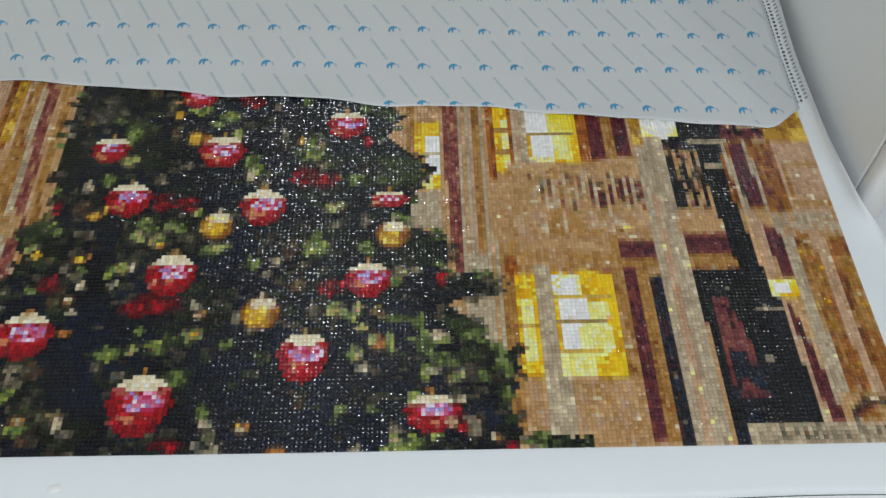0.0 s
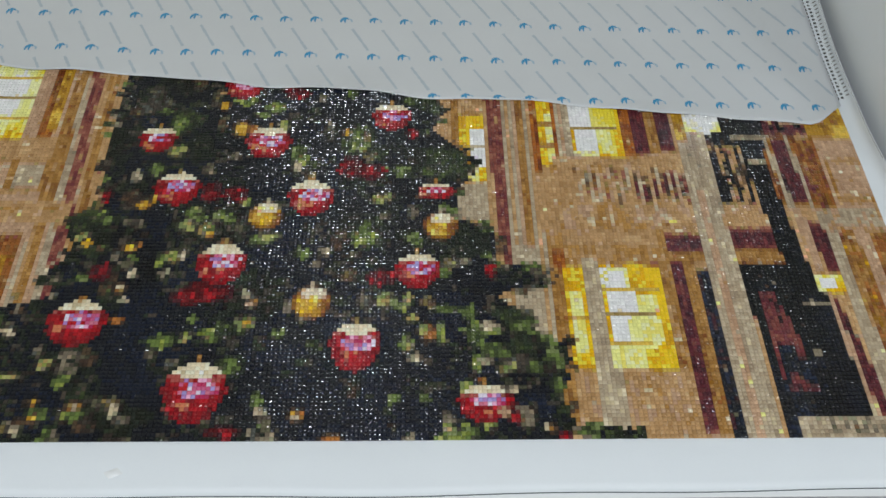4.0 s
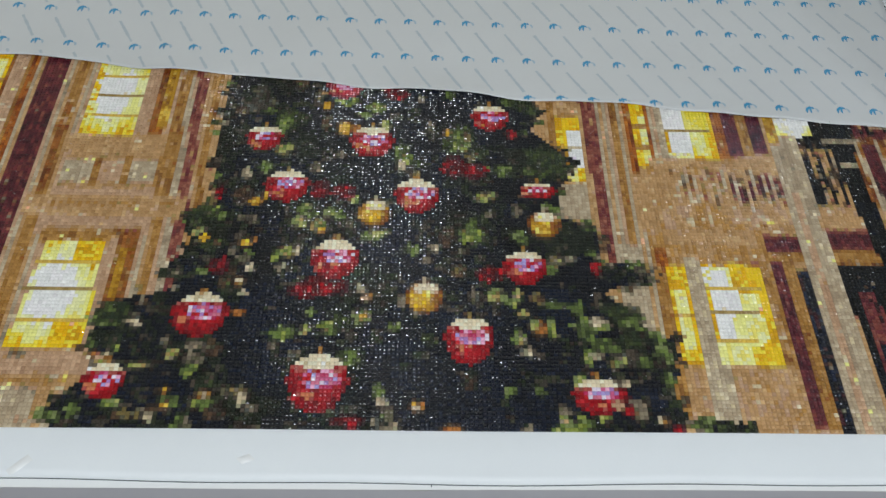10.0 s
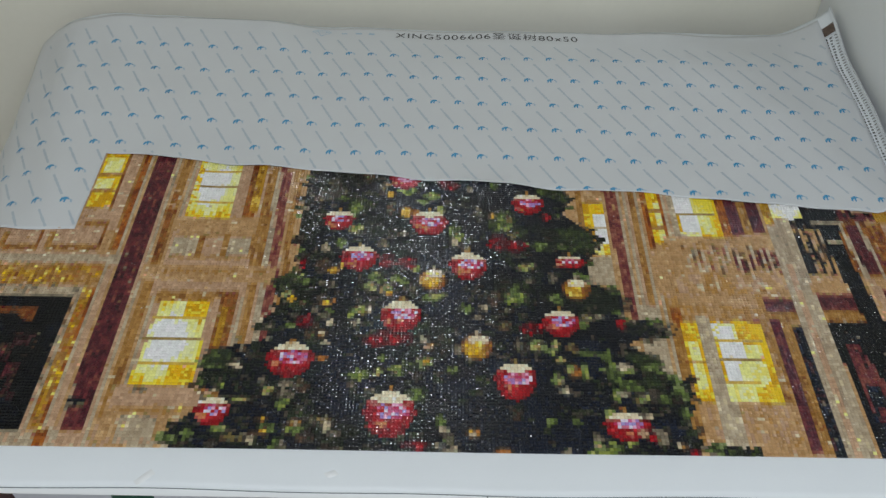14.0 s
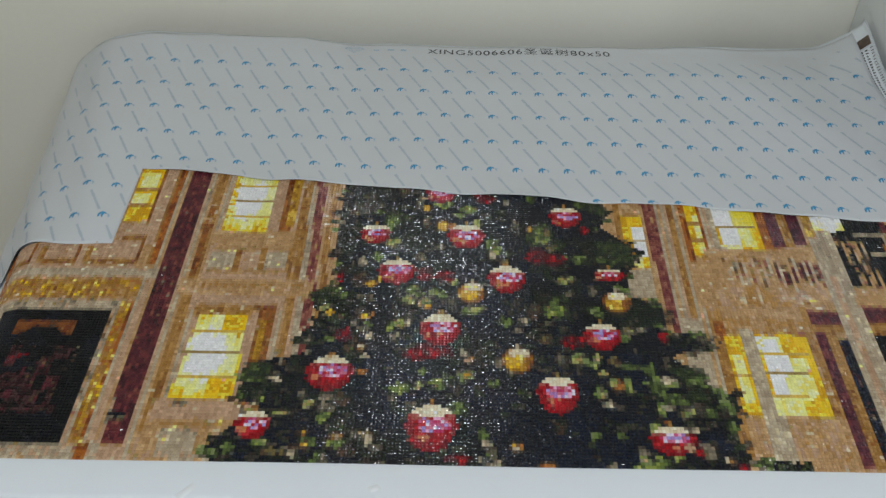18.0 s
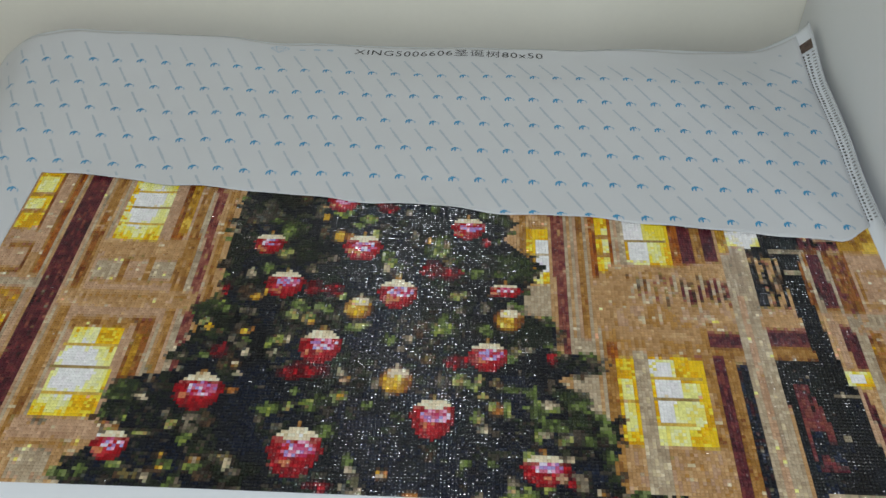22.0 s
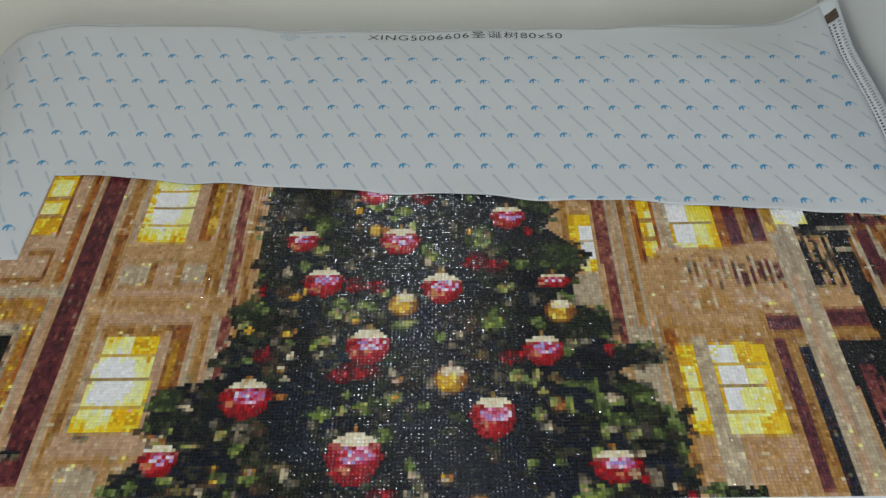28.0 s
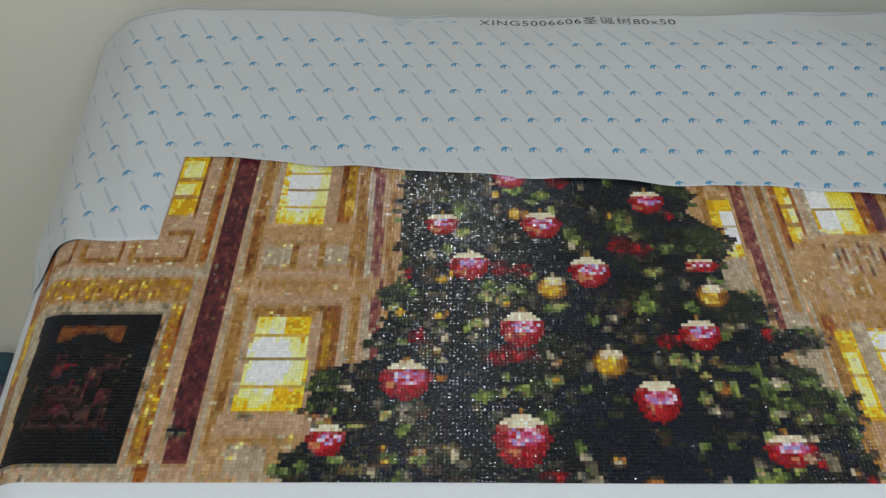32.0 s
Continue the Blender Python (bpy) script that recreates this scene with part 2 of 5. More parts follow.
# ---- washing machine ----
washer = tagged(new("washing_machine"), "white washing machine with a round dial on its panel", "washing machine")
part("body", box_mesh("body", (0.077, 0.022, 0.03), (0.757, 0.448, 0.815), M_ENAMEL, 0.008), washer)
part("top_panel", box_mesh("top_panel", (0.075, 0.018, 0.8155), (0.759, 0.452, 0.8475), M_ENAMEL, 0.010), washer)
part("control_panel", box_mesh("control_panel", (0.079, 0.016, 0.640), (0.755, 0.0215, 0.8135), M_PANEL, 0.002), washer, "grey plastic control panel")
for x in (0.12, 0.714):
    for y in (0.07, 0.40):
        bm = bmesh.new()
        bmesh.ops.create_cone(bm, cap_ends=True, segments=20, radius1=0.022, radius2=0.018, depth=0.03)
        bmesh.ops.translate(bm, verts=bm.verts, vec=(x, y, 0.015))
        me = bpy.data.meshes.new("foot")
        bm.to_mesh(me)
        bm.free()
        me.materials.append(M_DARKRING)
        part("foot", me, washer)


def turned(name, profile, mat, at, segments=56):
    """A round part with its axis towards the viewer: profile of (radius, distance out of the panel)."""
    verts, faces = [], []
    for r, d in profile:
        for k in range(segments):
            w = 2 * math.pi * k / segments
            verts.append((at[0] + r * math.cos(w), at[1] - d, at[2] + r * math.sin(w)))
    for a in range(len(profile) - 1):
        for k in range(segments):
            q = (k + 1) % segments
            faces.append((a * segments + k, a * segments + q, (a + 1) * segments + q, (a + 1) * segments + k))
    return mesh_of(name, verts, faces, mat, True)


DIAL = (0.4175, 0.0158, 0.788)
dial = part("dial", turned("dial", [(0.0005, 0.010), (0.030, 0.010), (0.0335, 0.008), (0.0345, 0.0)], M_DIAL, DIAL), washer, "silver grey round dial")
part("panel_print", box_mesh("panel_print", (0.153, 0.0154, 0.752), (0.184, 0.0159, 0.772), M_GREENINK, 0.0001, 1), washer, "dark green printed mark on the panel")
part("ring", turned("ring", [(0.0347, 0.0), (0.0347, 0.004), (0.0375, 0.005), (0.0405, 0.003), (0.041, 0.0)], M_DARKRING, DIAL), dial, "dark grey plastic ring")


# ---- cabinet with drawers ----
cab = tagged(new("drawer_cabinet"), "tall white cabinet with drawers beside the washing machine", "cabinet")
part("side_panel", box_mesh("side_panel", (0.8026, 0.185, 0.0), (0.8206, 0.57, 1.75), M_CAB, 0.001), cab)
part("front_edge", box_mesh("front_edge", (0.8020, 0.170, 0.0), (0.8212, 0.1848, 1.75), M_EDGE, 0.005, 4), cab, "bright rounded front edge")
# carcass coloured near black: the shade between the drawers is put into its colour
part("carcass", box_mesh("carcass", (0.8208, 0.20, 0.0), (1.42, 0.57, 1.75), M_GAP), cab)
part("top_board", box_mesh("top_board", (0.8024, 0.172, 1.7505), (1.425, 0.571, 1.772), M_CAB, 0.002), cab)
part("end_panel", box_mesh("end_panel", (1.4205, 0.172, 0.0), (1.4385, 0.571, 1.772), M_CAB, 0.002), cab)
for lo, hi in ((0.06, 0.416), (0.42, 0.649), (0.653, 0.8755), (0.8790, 1.16), (1.165, 1.74)):
    dr = part("drawer_front", box_mesh("drawer_front", (0.8245, 0.176, lo), (1.41, 0.1985, hi), M_DRAWER, 0.010, 4), cab, "pale bluish white drawer front")


# ---- towels on the floor beside the machine ----
def towel(name, lo, hi, mat, label, seed):
    rng = random.Random(seed)
    bm = bmesh.new()
    n = 14
    layers = 4
    for l in range(layers):
        z0 = lo[2] + (hi[2] - lo[2]) * l / layers
        z1 = lo[2] + (hi[2] - lo[2]) * (l + 1) / layers - 0.002
        ring = []
        for a in range(n):
            w = 2 * math.pi * a / n
            c, s = math.cos(w), math.sin(w)
            q = 1 / max(abs(c), abs(s)) ** 0.75
            j = 1 + rng.uniform(-0.05, 0.05)
            ring.append((c * q * j, s * q * j))
        rows = []
        for f, k in ((0, 0.95), (0.3, 1.0), (0.7, 1.0), (1, 0.94)):
            rows.append([bm.verts.new(((lo[0] + hi[0]) / 2 + (hi[0] - lo[0]) / 2 * k * x, (lo[1] + hi[1]) / 2 + (hi[1] - lo[1]) / 2 * k * y, z0 + (z1 - z0) * f)) for x, y in ring])
        for r0, r1 in zip(rows, rows[1:]):
            for a in range(n):
                bm.faces.new((r0[a], r0[(a + 1) % n], r1[(a + 1) % n], r1[a]))
        bm.faces.new(rows[-1])
        bm.faces.new(rows[0][::-1])
    me = bpy.data.meshes.new(name)
    bm.to_mesh(me)
    bm.free()
    me.materials.append(mat)
    me.polygons.foreach_set("use_smooth", [True] * len(me.polygons))
    return tagged(new(name, me), label, "towel", "towels on the floor")


towel("towel", (-0.80, 0.465, 0.0), (-0.37, 0.555, 0.11), M_CLOTHBLUE, "folded bright blue towel on the floor", 3)
towel("towel", (-0.80, 0.485, 0.11), (-0.355, 0.560, 0.20), M_CLOTHPINK, "folded mauve towel on the blue one", 4)
towel("towel", (-0.400, 0.520, 0.20), (-0.368, 0.556, 0.262), M_CLOTHTEAL, "folded teal towel on top of the pile", 5)


# ---- the diamond painting ----
painting = tagged(new("diamond_painting"), "half finished diamond painting of a Christmas tree before a lit house", "diamond painting")
U0, V0, PITCH, NI, NJ = -0.017, 0.0045, 0.0025, 320, 122
EDGE_L, EDGE_R, EDGE_N, EDGE_F = -0.048, 0.8115, -0.0238, 0.531

us = np.linspace(EDGE_L, EDGE_R, 150)


def canvas_rows(u):
    n = EDGE_N + 0.0008 * math.sin(u * 11) + 0.0005 * math.sin(u * 37)
    far = EDGE_F + 0.0015 * math.sin(u * 19 + 1)
    return np.linspace(n, far, 110)


canvas = part("canvas", sheet("canvas", us, canvas_rows, M_CANVAS, lambda u, v, f: np.zeros(len(v)), 0.0004, lambda u, v: -0.0175 * sstep(0.2, 0.26, v) * sstep(0.05, -0.048, u)), painting, "white canvas with blank margins")
part("liner", sheet("liner", np.linspace(0.10, 0.80, 90), lambda u: np.linspace(-0.0270 + 0.0006 * math.sin(u * 9 + 2), 0.02, 6), M_LINER, lambda u, v, f: np.full(len(v), -0.0016), 0.0004), painting, "white liner under the near edge")


# near end of the film, cut and lifted unevenly
def film_near(u):
    if u < 0.0921:
        return 0.2060 - 0.008 * float(sstep(0.03, -0.03, u)) + 0.001 * math.sin(u * 90)
    w = 0.0015 * math.sin(u * 47) + 0.0012 * math.sin(u * 23 + 1.1) + 0.0006 * math.sin(u * 113)
    return 0.3035 - 0.0925 * (u - 0.092) - 0.0025 * float(sstep(0.12, 0.22, u)) + 0.022 * float(sstep(0.755, 0.79, u)) + w


def film_far(u):
    return 0.5285 - 0.0010 * math.sin(u * 31) - 0.0006 * math.sin(u * 67 + 1) - 0.004 * float(sstep(0.74, 0.78, u))


def film_lift(u, v, f):
    near = np.exp(-(v - film_near(u)) / 0.010) * (1.0 if u < 0.092 else float(sstep(0.092, 0.112, u)))
    return 0.0016 - 0.0010 * sstep(0.50, 0.525, v) + near * (0.0012 + 0.0009 * math.sin(u * 61) + 0.0008 * math.sin(u * 29 + 2)) + 0.0006 * np.sin(v * 70 + u * 22) * np.sin(u * 33)


def film_slide(u, v):
    return -0.0165 * sstep(0.2, 0.26, v) * sstep(0.05, -0.046, u)


# one film, cut back in a step
bm = bmesh.new()
for us in (np.linspace(-0.046, 0.09209, 32), np.linspace(0.0921, 0.786, 120)):
    half = sheet("release_film", us, lambda u: np.linspace(film_near(u), film_far(u), 70), M_FILM, film_lift, 0.00012, film_slide)
    bm.from_mesh(half)
    bpy.data.meshes.remove(half)
bmesh.ops.delete(bm, geom=[f for f in bm.faces if all(abs(v.co.x - 0.0921) < 0.0015 and v.co.y > 0.3 for v in f.verts)], context="FACES_ONLY")
film_mesh = bpy.data.meshes.new("release_film")
bm.to_mesh(film_mesh)
bm.free()
film_mesh.materials.append(M_FILM)
film = part("release_film", film_mesh, painting, "greyish white release film with blue print")


def printed(name, pts_faces, mat, parent, lift, label=""):
    """Flat print: polygons in sheet coordinates, laid just over the sheet below."""
    verts, faces = [], []
    for poly in pts_faces:
        a = np.array(poly, float)
        faces.append(tuple(range(len(verts), len(verts) + len(a))))
        if callable(lift):
            hs = np.array([float(lift(p[0], np.array([p[1]]), 0)[0]) for p in a]) + 0.00016
            verts += list(np.array([lay(p[0], p[1], h) for p, h in zip(a, hs)]))
        else:
            verts += list(lay(a[:, 0], a[:, 1], lift))
    return part(name, mesh_of(name, verts, faces, mat), parent, label)


def strip(path, width):
    """Quads along a path with a width at each point."""
    out = []
    for k in range(len(path) - 1):
        (x0, y0), (x1, y1) = path[k], path[k + 1]
        d = math.hypot(x1 - x0, y1 - y0) or 1
        nx, ny = -(y1 - y0) / d, (x1 - x0) / d
        w0, w1 = width[k] / 2, width[k + 1] / 2
        out.append([(x0 - nx * w0, y0 - ny * w0), (x1 - nx * w1, y1 - ny * w1), (x1 + nx * w1, y1 + ny * w1), (x0 + nx * w0, y0 + ny * w0)])
    return out


AX, AY = Vector((0.02276, -0.00074)), Vector((-0.0010, -0.0402))
ORIGIN = Vector((0.2672, 0.3117))
SWOOSH = [(-0.0036, -0.0026), (-0.0035, -0.0002), (-0.0020, 0.0019), (0.0006, 0.0024), (0.0027, 0.0010)]
HOOK = [(-0.0002, 0.0012), (-0.0007, -0.0008), (-0.0003, -0.0027)]
for r in range(-7, 5):
    for c in range(-18, 27):
        p = ORIGIN + c * AX + r * AY
        p.x += -0.0018 * max(0, -3 - c) + 0.00073 * r * float(sstep(-2, -8, c))
        inside = lambda polys: [q for q in polys if all(film_near(x) + 0.0004 < y < film_far(x) - 0.0004 and -0.045 < x < 0.785 for x, y in q)]
        if -0.014 < p.x < 0.781 and film_near(p.x) + 0.001 < p.y < 0.492 and not (abs(p.x - 0.092) < 0.005 and p.y < 0.306):
            dx, dy = random.uniform(-0.0004, 0.0004), random.uniform(-0.0006, 0.0006)
            at = lambda q: (p.x + q[0] * 0.95 + dx, p.y + q[1] * 1.12 + dy)
            polys = inside(strip([at(q) for q in SWOOSH], [0.0007, 0.0019, 0.0026, 0.0023, 0.0006]) + strip([at(q) for q in HOOK], [0.0014, 0.0015, 0.0006]))
            if polys:
                printed("print_mark", polys, M_BLUE, film, film_lift, "blue printed swoosh")
            polys = inside(strip([at((0.0032, 0.0016)), at((0.0048, 0.0002)), at((0.0050, -0.0020))], [0.0008, 0.0018, 0.0010]))
            if polys:
                printed("print_shadow", polys, M_PALEBLUE, film, film_lift)
        # a line of small faded print runs on to the mark in the next row
        step = AX + AY + Vector((0.0018 if c < -3 else 0.0, 0.0))
        a, b = p + 0.26 * step, p + 0.84 * step
        path = [tuple(a.lerp(b, k / 13)) for k in range(14)]
        path = [q for q in path if -0.04 < q[0] < 0.783 and film_near(q[0]) + 0.002 < q[1] < 0.508 and not (q[0] < 0.096 and q[1] > 0.3 and film_near(q[0]) > 0.3)]
        if len(path) > 2:
            polys = inside(strip(path, [random.uniform(0.0014, 0.0026) for _ in path]))
            if polys:
                printed("print_bar", polys, M_BARS, film, film_lift)


# writing and print on the far margin
def writing(body, u, v, height, stretch, mat, label):
    cu = bpy.data.curves.new("writing", "FONT")
    cu.body, cu.size = body, height / 0.70
    cu.space_character = 1.12
    ob = bpy.data.objects.new("writing", cu)
    scene.collection.objects.link(ob)
    dg = bpy.context.evaluated_depsgraph_get()
    src = bpy.data.meshes.new_from_object(ob.evaluated_get(dg))
    bpy.data.objects.remove(ob)
    co = np.empty(len(src.vertices) * 3)
    src.vertices.foreach_get("co", co)
    co = co.reshape(-1, 3)
    width = co[:, 0].max() - co[:, 0].min()
    uu = u + (co[:, 0] - co[:, 0].min()) / width * stretch
    wave = 0.0008 * np.sin(uu * 75) - 0.0032 * sstep(u + stretch * 0.62, u + stretch, uu)
    vv = v + co[:, 1] + wave
    over = np.array([float(film_lift(a, np.array([b]), 0)[0]) for a, b in zip(uu, vv)]) + 0.00022
    p = lay(uu, vv, over)
    src.vertices.foreach_set("co", p.ravel())
    src.materials.clear()
    src.materials.append(mat)
    src.update()
    return part("writing", src, film, label)


writing("XING5006606\u5723\u8bde\u681180x50", 0.3385, 0.5108, 0.0116, 0.194, M_INK, "black printed article code")
gem = []
gx, gy = 0.2600, 0.5165
for a, b in (((-12, 3), (-6, 8)), ((-6, 8), (6, 8)), ((6, 8), (12, 3)), ((12, 3), (0, -8)), ((0, -8), (-12, 3)), ((-12, 3), (12, 3)), ((-5, 3), (0, -8)), ((5, 3), (0, -8)), ((-6, 8), (-5, 3)), ((6, 8), (5, 3))):
    gem += strip([(gx + a[0] * 0.00085, gy + a[1] * 0.0008), (gx + b[0] * 0.00085, gy + b[1] * 0.0008)], [0.0006, 0.0006])
printed("gem_mark", gem, M_PALEBLUE, film, film_lift, "pale blue outline of a gem")
for a, b, w in ((0.281, 0.287, 0.002), (0.296, 0.303, 0.003), (0.310, 0.316, 0.004)):
    printed("print_bar", strip([(a, 0.516), (b, 0.5155)], [w, w]), M_PALEBLUE, film, film_lift)

# colour chart in the side margin
chart = printed("colour_chart", strip([(0.7935, 0.2640), (0.7935, 0.5085)], [0.0001, 0.0001]), M_GREYINK, canvas, 0.0003, "printed chart of colours and symbols")
printed("thumbnail", strip([(0.7865 + 0.008, 0.4960), (0.7865 + 0.008, 0.5085)], [0.020, 0.020]), M_BROWNINK, chart, 0.00045, "brown miniature of the picture")
rows = 58
for k in range(rows):
    v = 0.4915 - k * (0.4915 - 0.266) / (rows - 1)
    h = 0.0026 + random.uniform(-0.0003, 0.0003)
    printed("swatch", strip([(0.7848, v), (0.7878, v)], [h, h]), (M_INK, M_BROWNINK, M_GREYINK)[random.randrange(3)], chart, 0.00045)
    w = random.uniform(0.0022, 0.0038)
    printed("symbol_bar", strip([(0.7905, v + 0.0006), (0.7905 + w, v)], [h * 0.7, h * 0.7]), M_INK, chart, 0.00045)
    printed("number_bar", strip([(0.7985, v + 0.0010), (0.8045 + random.uniform(0, 0.001), v - 0.0004)], [0.0012, 0.0012]), M_GREYINK, chart, 0.00045)


# thin dark line along the canvas edge, over its liner
cut = [(x, EDGE_N + 0.0008 * math.sin(x * 11) + 0.0005 * math.sin(x * 37) - 0.00035) for x in np.linspace(0.105, 0.80, 60)]
printed("edge_line", strip(cut, [0.00055] * len(cut)) + strip([(0.4245, -0.0262), (0.4247, -0.0243)], [0.0006, 0.0006]), M_DARKRING, canvas, -0.0003, "thin dark line along the canvas edge")

side = [(EDGE_R - 0.0005, v) for v in np.linspace(0.20, 0.53, 40)]
printed("edge_line", strip(side, [0.0006] * len(side)), M_GREYINK, canvas, 0.0002, "thin dark line along the canvas edge")

# a short crease in the near margin
for x0, y0, x1, y1 in ((0.2000, -0.0205, 0.2100, -0.0120), (0.321, -0.0135, 0.328, -0.0110)):
    ridge = []
    for k in range(9):
        f = k / 8
        ux, vx, h = x0 + (x1 - x0) * f, y0 + (y1 - y0) * f, 0.0011 * math.sin(math.pi * f)
        ridge += [lay(ux - 0.0016, vx + 0.0016, 0.0), lay(ux, vx, h + 0.00005), lay(ux + 0.0016, vx - 0.0016, 0.0)]
    part("crease", mesh_of("crease", ridge, [(3 * k + a, 3 * k + a + 1, 3 * k + a + 4, 3 * k + a + 3) for k in range(8) for a in (0, 1)], M_LINER, True), canvas)


# ---- the picture, cell by cell ----
ii, jj = np.meshgrid(np.arange(NI) + 0.5, np.arange(NJ) + 0.5)
rng = np.random.RandomState(7)
PIC = np.zeros((NJ, NI), int)
PALETTE = []


def col(*hexes):
    """Adds drill colours to the palette and returns their numbers."""
    out = []
    for h in hexes:
        if h not in PALETTE:
            PALETTE.append(h)
        out.append(PALETTE.index(h))
    return out


def soft(sx, sy):
    """Smooth noise with blobs of about sx by sy cells."""
    gx, gy = int(NI / sx) + 3, int(NJ / sy) + 3
    g = rng.rand(gy, gx)
    x, y = ii / sx, jj / sy
    a, b = x.astype(int), y.astype(int)
    fx, fy = x - a, y - b
    fx, fy = fx * fx * (3 - 2 * fx), fy * fy * (3 - 2 * fy)
    return (g[b, a] * (1 - fx) + g[b, a + 1] * fx) * (1 - fy) + (g[b + 1, a] * (1 - fx) + g[b + 1, a + 1] * fx) * fy


def fill(mask, fam, sx=3.0, sy=None, grain=0.2):
    """Fills the cells of mask with the colours of fam, in patches; the first colours are the commoner."""
    if not mask.any():
        return
    n = soft(sx, sy or sx) * (1 - grain) + rng.rand(NJ, NI) * grain
    vals = n[mask]
    rank = vals.argsort().argsort() / max(1, len(vals) - 1)
    k = np.minimum((rank ** 1.35 * len(fam)).astype(int), len(fam) - 1)
    PIC[mask] = np.array(fam)[k]


def box(x0, x1, y0, y1):
    return (ii >= x0) & (ii < x1) & (jj >= y0) & (jj < y1)


def lean(xa, xb, ya, xc, xd, yc):
    """Between x = xa and xb at the height ya and xc and xd at the height yc."""
    f = (jj - ya) / (yc - ya)
    return (f >= 0) & (f < 1) & (ii >= xa + (xc - xa) * f) & (ii < xb + (xd - xb) * f)


def ell(cx, cy, rx, ry=None):
    return ((ii - cx) / rx) ** 2 + ((jj - cy) / (ry or rx)) ** 2 < 1


def inside_of(xy):
    m = np.zeros((NJ, NI), bool)
    for (x0, y0), (x1, y1) in zip(xy, xy[1:] + xy[:1]):
        if y0 != y1:
            m ^= ((y0 > jj) != (y1 > jj)) & (ii < (x1 - x0) * (jj - y0) / (y1 - y0) + x0)
    return m


TAN = col(0xA8845A, 0xB08C62, 0x9E7A50, 0xBA996F)
PINK = col(0xB09074, 0xA8886C, 0xB8987C, 0xA28166)
STONE = col(0xA89880, 0x9F8E76, 0xB3A48C, 0x93826C)
OCHRE = col(0x9A713C, 0x8E652F, 0xA87E45, 0x7E552A)
BROWN = col(0x8A5426, 0x74431F, 0x9C6531, 0x5E351B)
RUST = col(0x98561F, 0x7F4118, 0xAD6B24, 0x683216)
GOLD = col(0xA67C24, 0x8F651C, 0xBD9430, 0x7A5119, 0xD0AF48)
YELLOW = col(0xDEB61C, 0xD2A210, 0xE6C73C, 0xC09212)
PALE = col(0xE3D788, 0xE8DFA4, 0xDECE6A)
WHITE = col(0xE9E0DE, 0xEFE9E2, 0xE0D6DB)
CREAM = col(0xD0C3A8, 0xDDD4BE, 0xBDAE8E)
MAROON = col(0x54232A, 0x461C24, 0x652C30, 0x38161D)
BRICK = col(0x6E3832, 0x7D463C, 0x58292A, 0x8E5A4A)
NIGHT = col(0x07080C, 0x0A0C12, 0x050609, 0x10131C)
NAVY = col(0x0E121C, 0x121826, 0x0B0E17, 0x1A2132)
PINE = col(0x141810, 0x20261A, 0x30381F, 0x0E110B)
LEAF = col(0x3A4426, 0x4D5A30, 0x2B331E, 0x6F7A4C)
LIME = col(0x7C8640, 0x65702F, 0x9A9C5A)
BARK = col(0x3A2B22, 0x4F3B2C, 0x2A201B, 0x6B5139)
RED = col(0x98121C, 0xA81822, 0x860E18, 0xB42730)
DEEPRED = col(0x600C14, 0x720F18, 0x4A0910)
SHIMMER = col(0xB8557C, 0x9C74AE, 0xD8A0BE, 0x9C90C4, 0xA82C54, 0xC06C84, 0xD2C8DE)
BAR = col(0x9A8452, 0x8A7444)
HONEY = col(0xC6A648, 0xB89A48)
SKIN = col(0xC98A6A, 0xB9714F, 0xD9A583)


def speck(mask, fam, share):
    pick = mask & (rng.rand(NJ, NI) < share)
    PIC[pick] = rng.choice(fam, pick.sum())


def stripes(x0, x1, y0, y1, fams, widths, shift=0.0):
    """Upright mouldings: bands side by side, leaning by shift cells from bottom to top."""
    x = x0
    k = 0
    while x < x1:
        w = widths[k % len(widths)]
        fill(lean(x - shift / 2, min(x + w, x1) - shift / 2, y0, x + shift / 2, min(x + w, x1) + shift / 2, y1), fams[k % len(fams)], 1.5, 9)
        x += w
        k += 1



def glow(mask, cx, cy, rx, ry):
    """A lit window: white at its heart, yellow towards the frame, in upright streaks."""
    d = np.sqrt(((ii - cx) / rx) ** 2 + ((jj - cy) / ry) ** 2) + (soft(1.2, 7) - 0.5) * 0.45
    fill(mask, YELLOW, 1.4, 6)
    fill(mask & (d < 1.0), PALE[2:] + YELLOW[2:3], 1.3, 6)
    fill(mask & (d < 0.85), PALE[:2], 1.3, 6)
    fill(mask & (d < 0.60), PALE[1:2] + WHITE[:2], 1.3, 6)
    fill(mask & (d < 0.48), WHITE, 2.5)


def bar(x0, x1, y, fam, height=1.0):
    """A glazing bar."""
    fill(box(x0, x1, y, y + height), fam, 4, 1)


# house front, side with the hearth window
fill(box(0, 320, 0, 122), PINK, 1.6, 7)
fill(box(0, 62, 0, 122), TAN, 5, 3)
fill(box(44, 51.6, 92.5, 122), YELLOW, 3)
fill(box(44.5, 50.5, 101, 106.5), PALE, 3)
fill(box(45, 51, 109, 117), PALE, 3)
for j in (99.5, 107.5):
    fill(box(44, 51.6, j, j + 1.1), OCHRE, 2)
fill(box(51.6, 53.4, 84, 122), BROWN, 1.5, 6)
fill(box(53.4, 57, 84, 122), PINK, 2, 8)
fill(box(57, 60, 72, 122), RUST, 1.5, 5)
fill(box(57, 58.2, 72, 122), OCHRE, 1.5, 5)
stripes(60, 62.2, 4, 122, [STONE, TAN], [1.1])
fill(box(44, 57, 81, 91.5), PINK, 4)
fill(box(2, 54, 70, 82), PINK, 4)
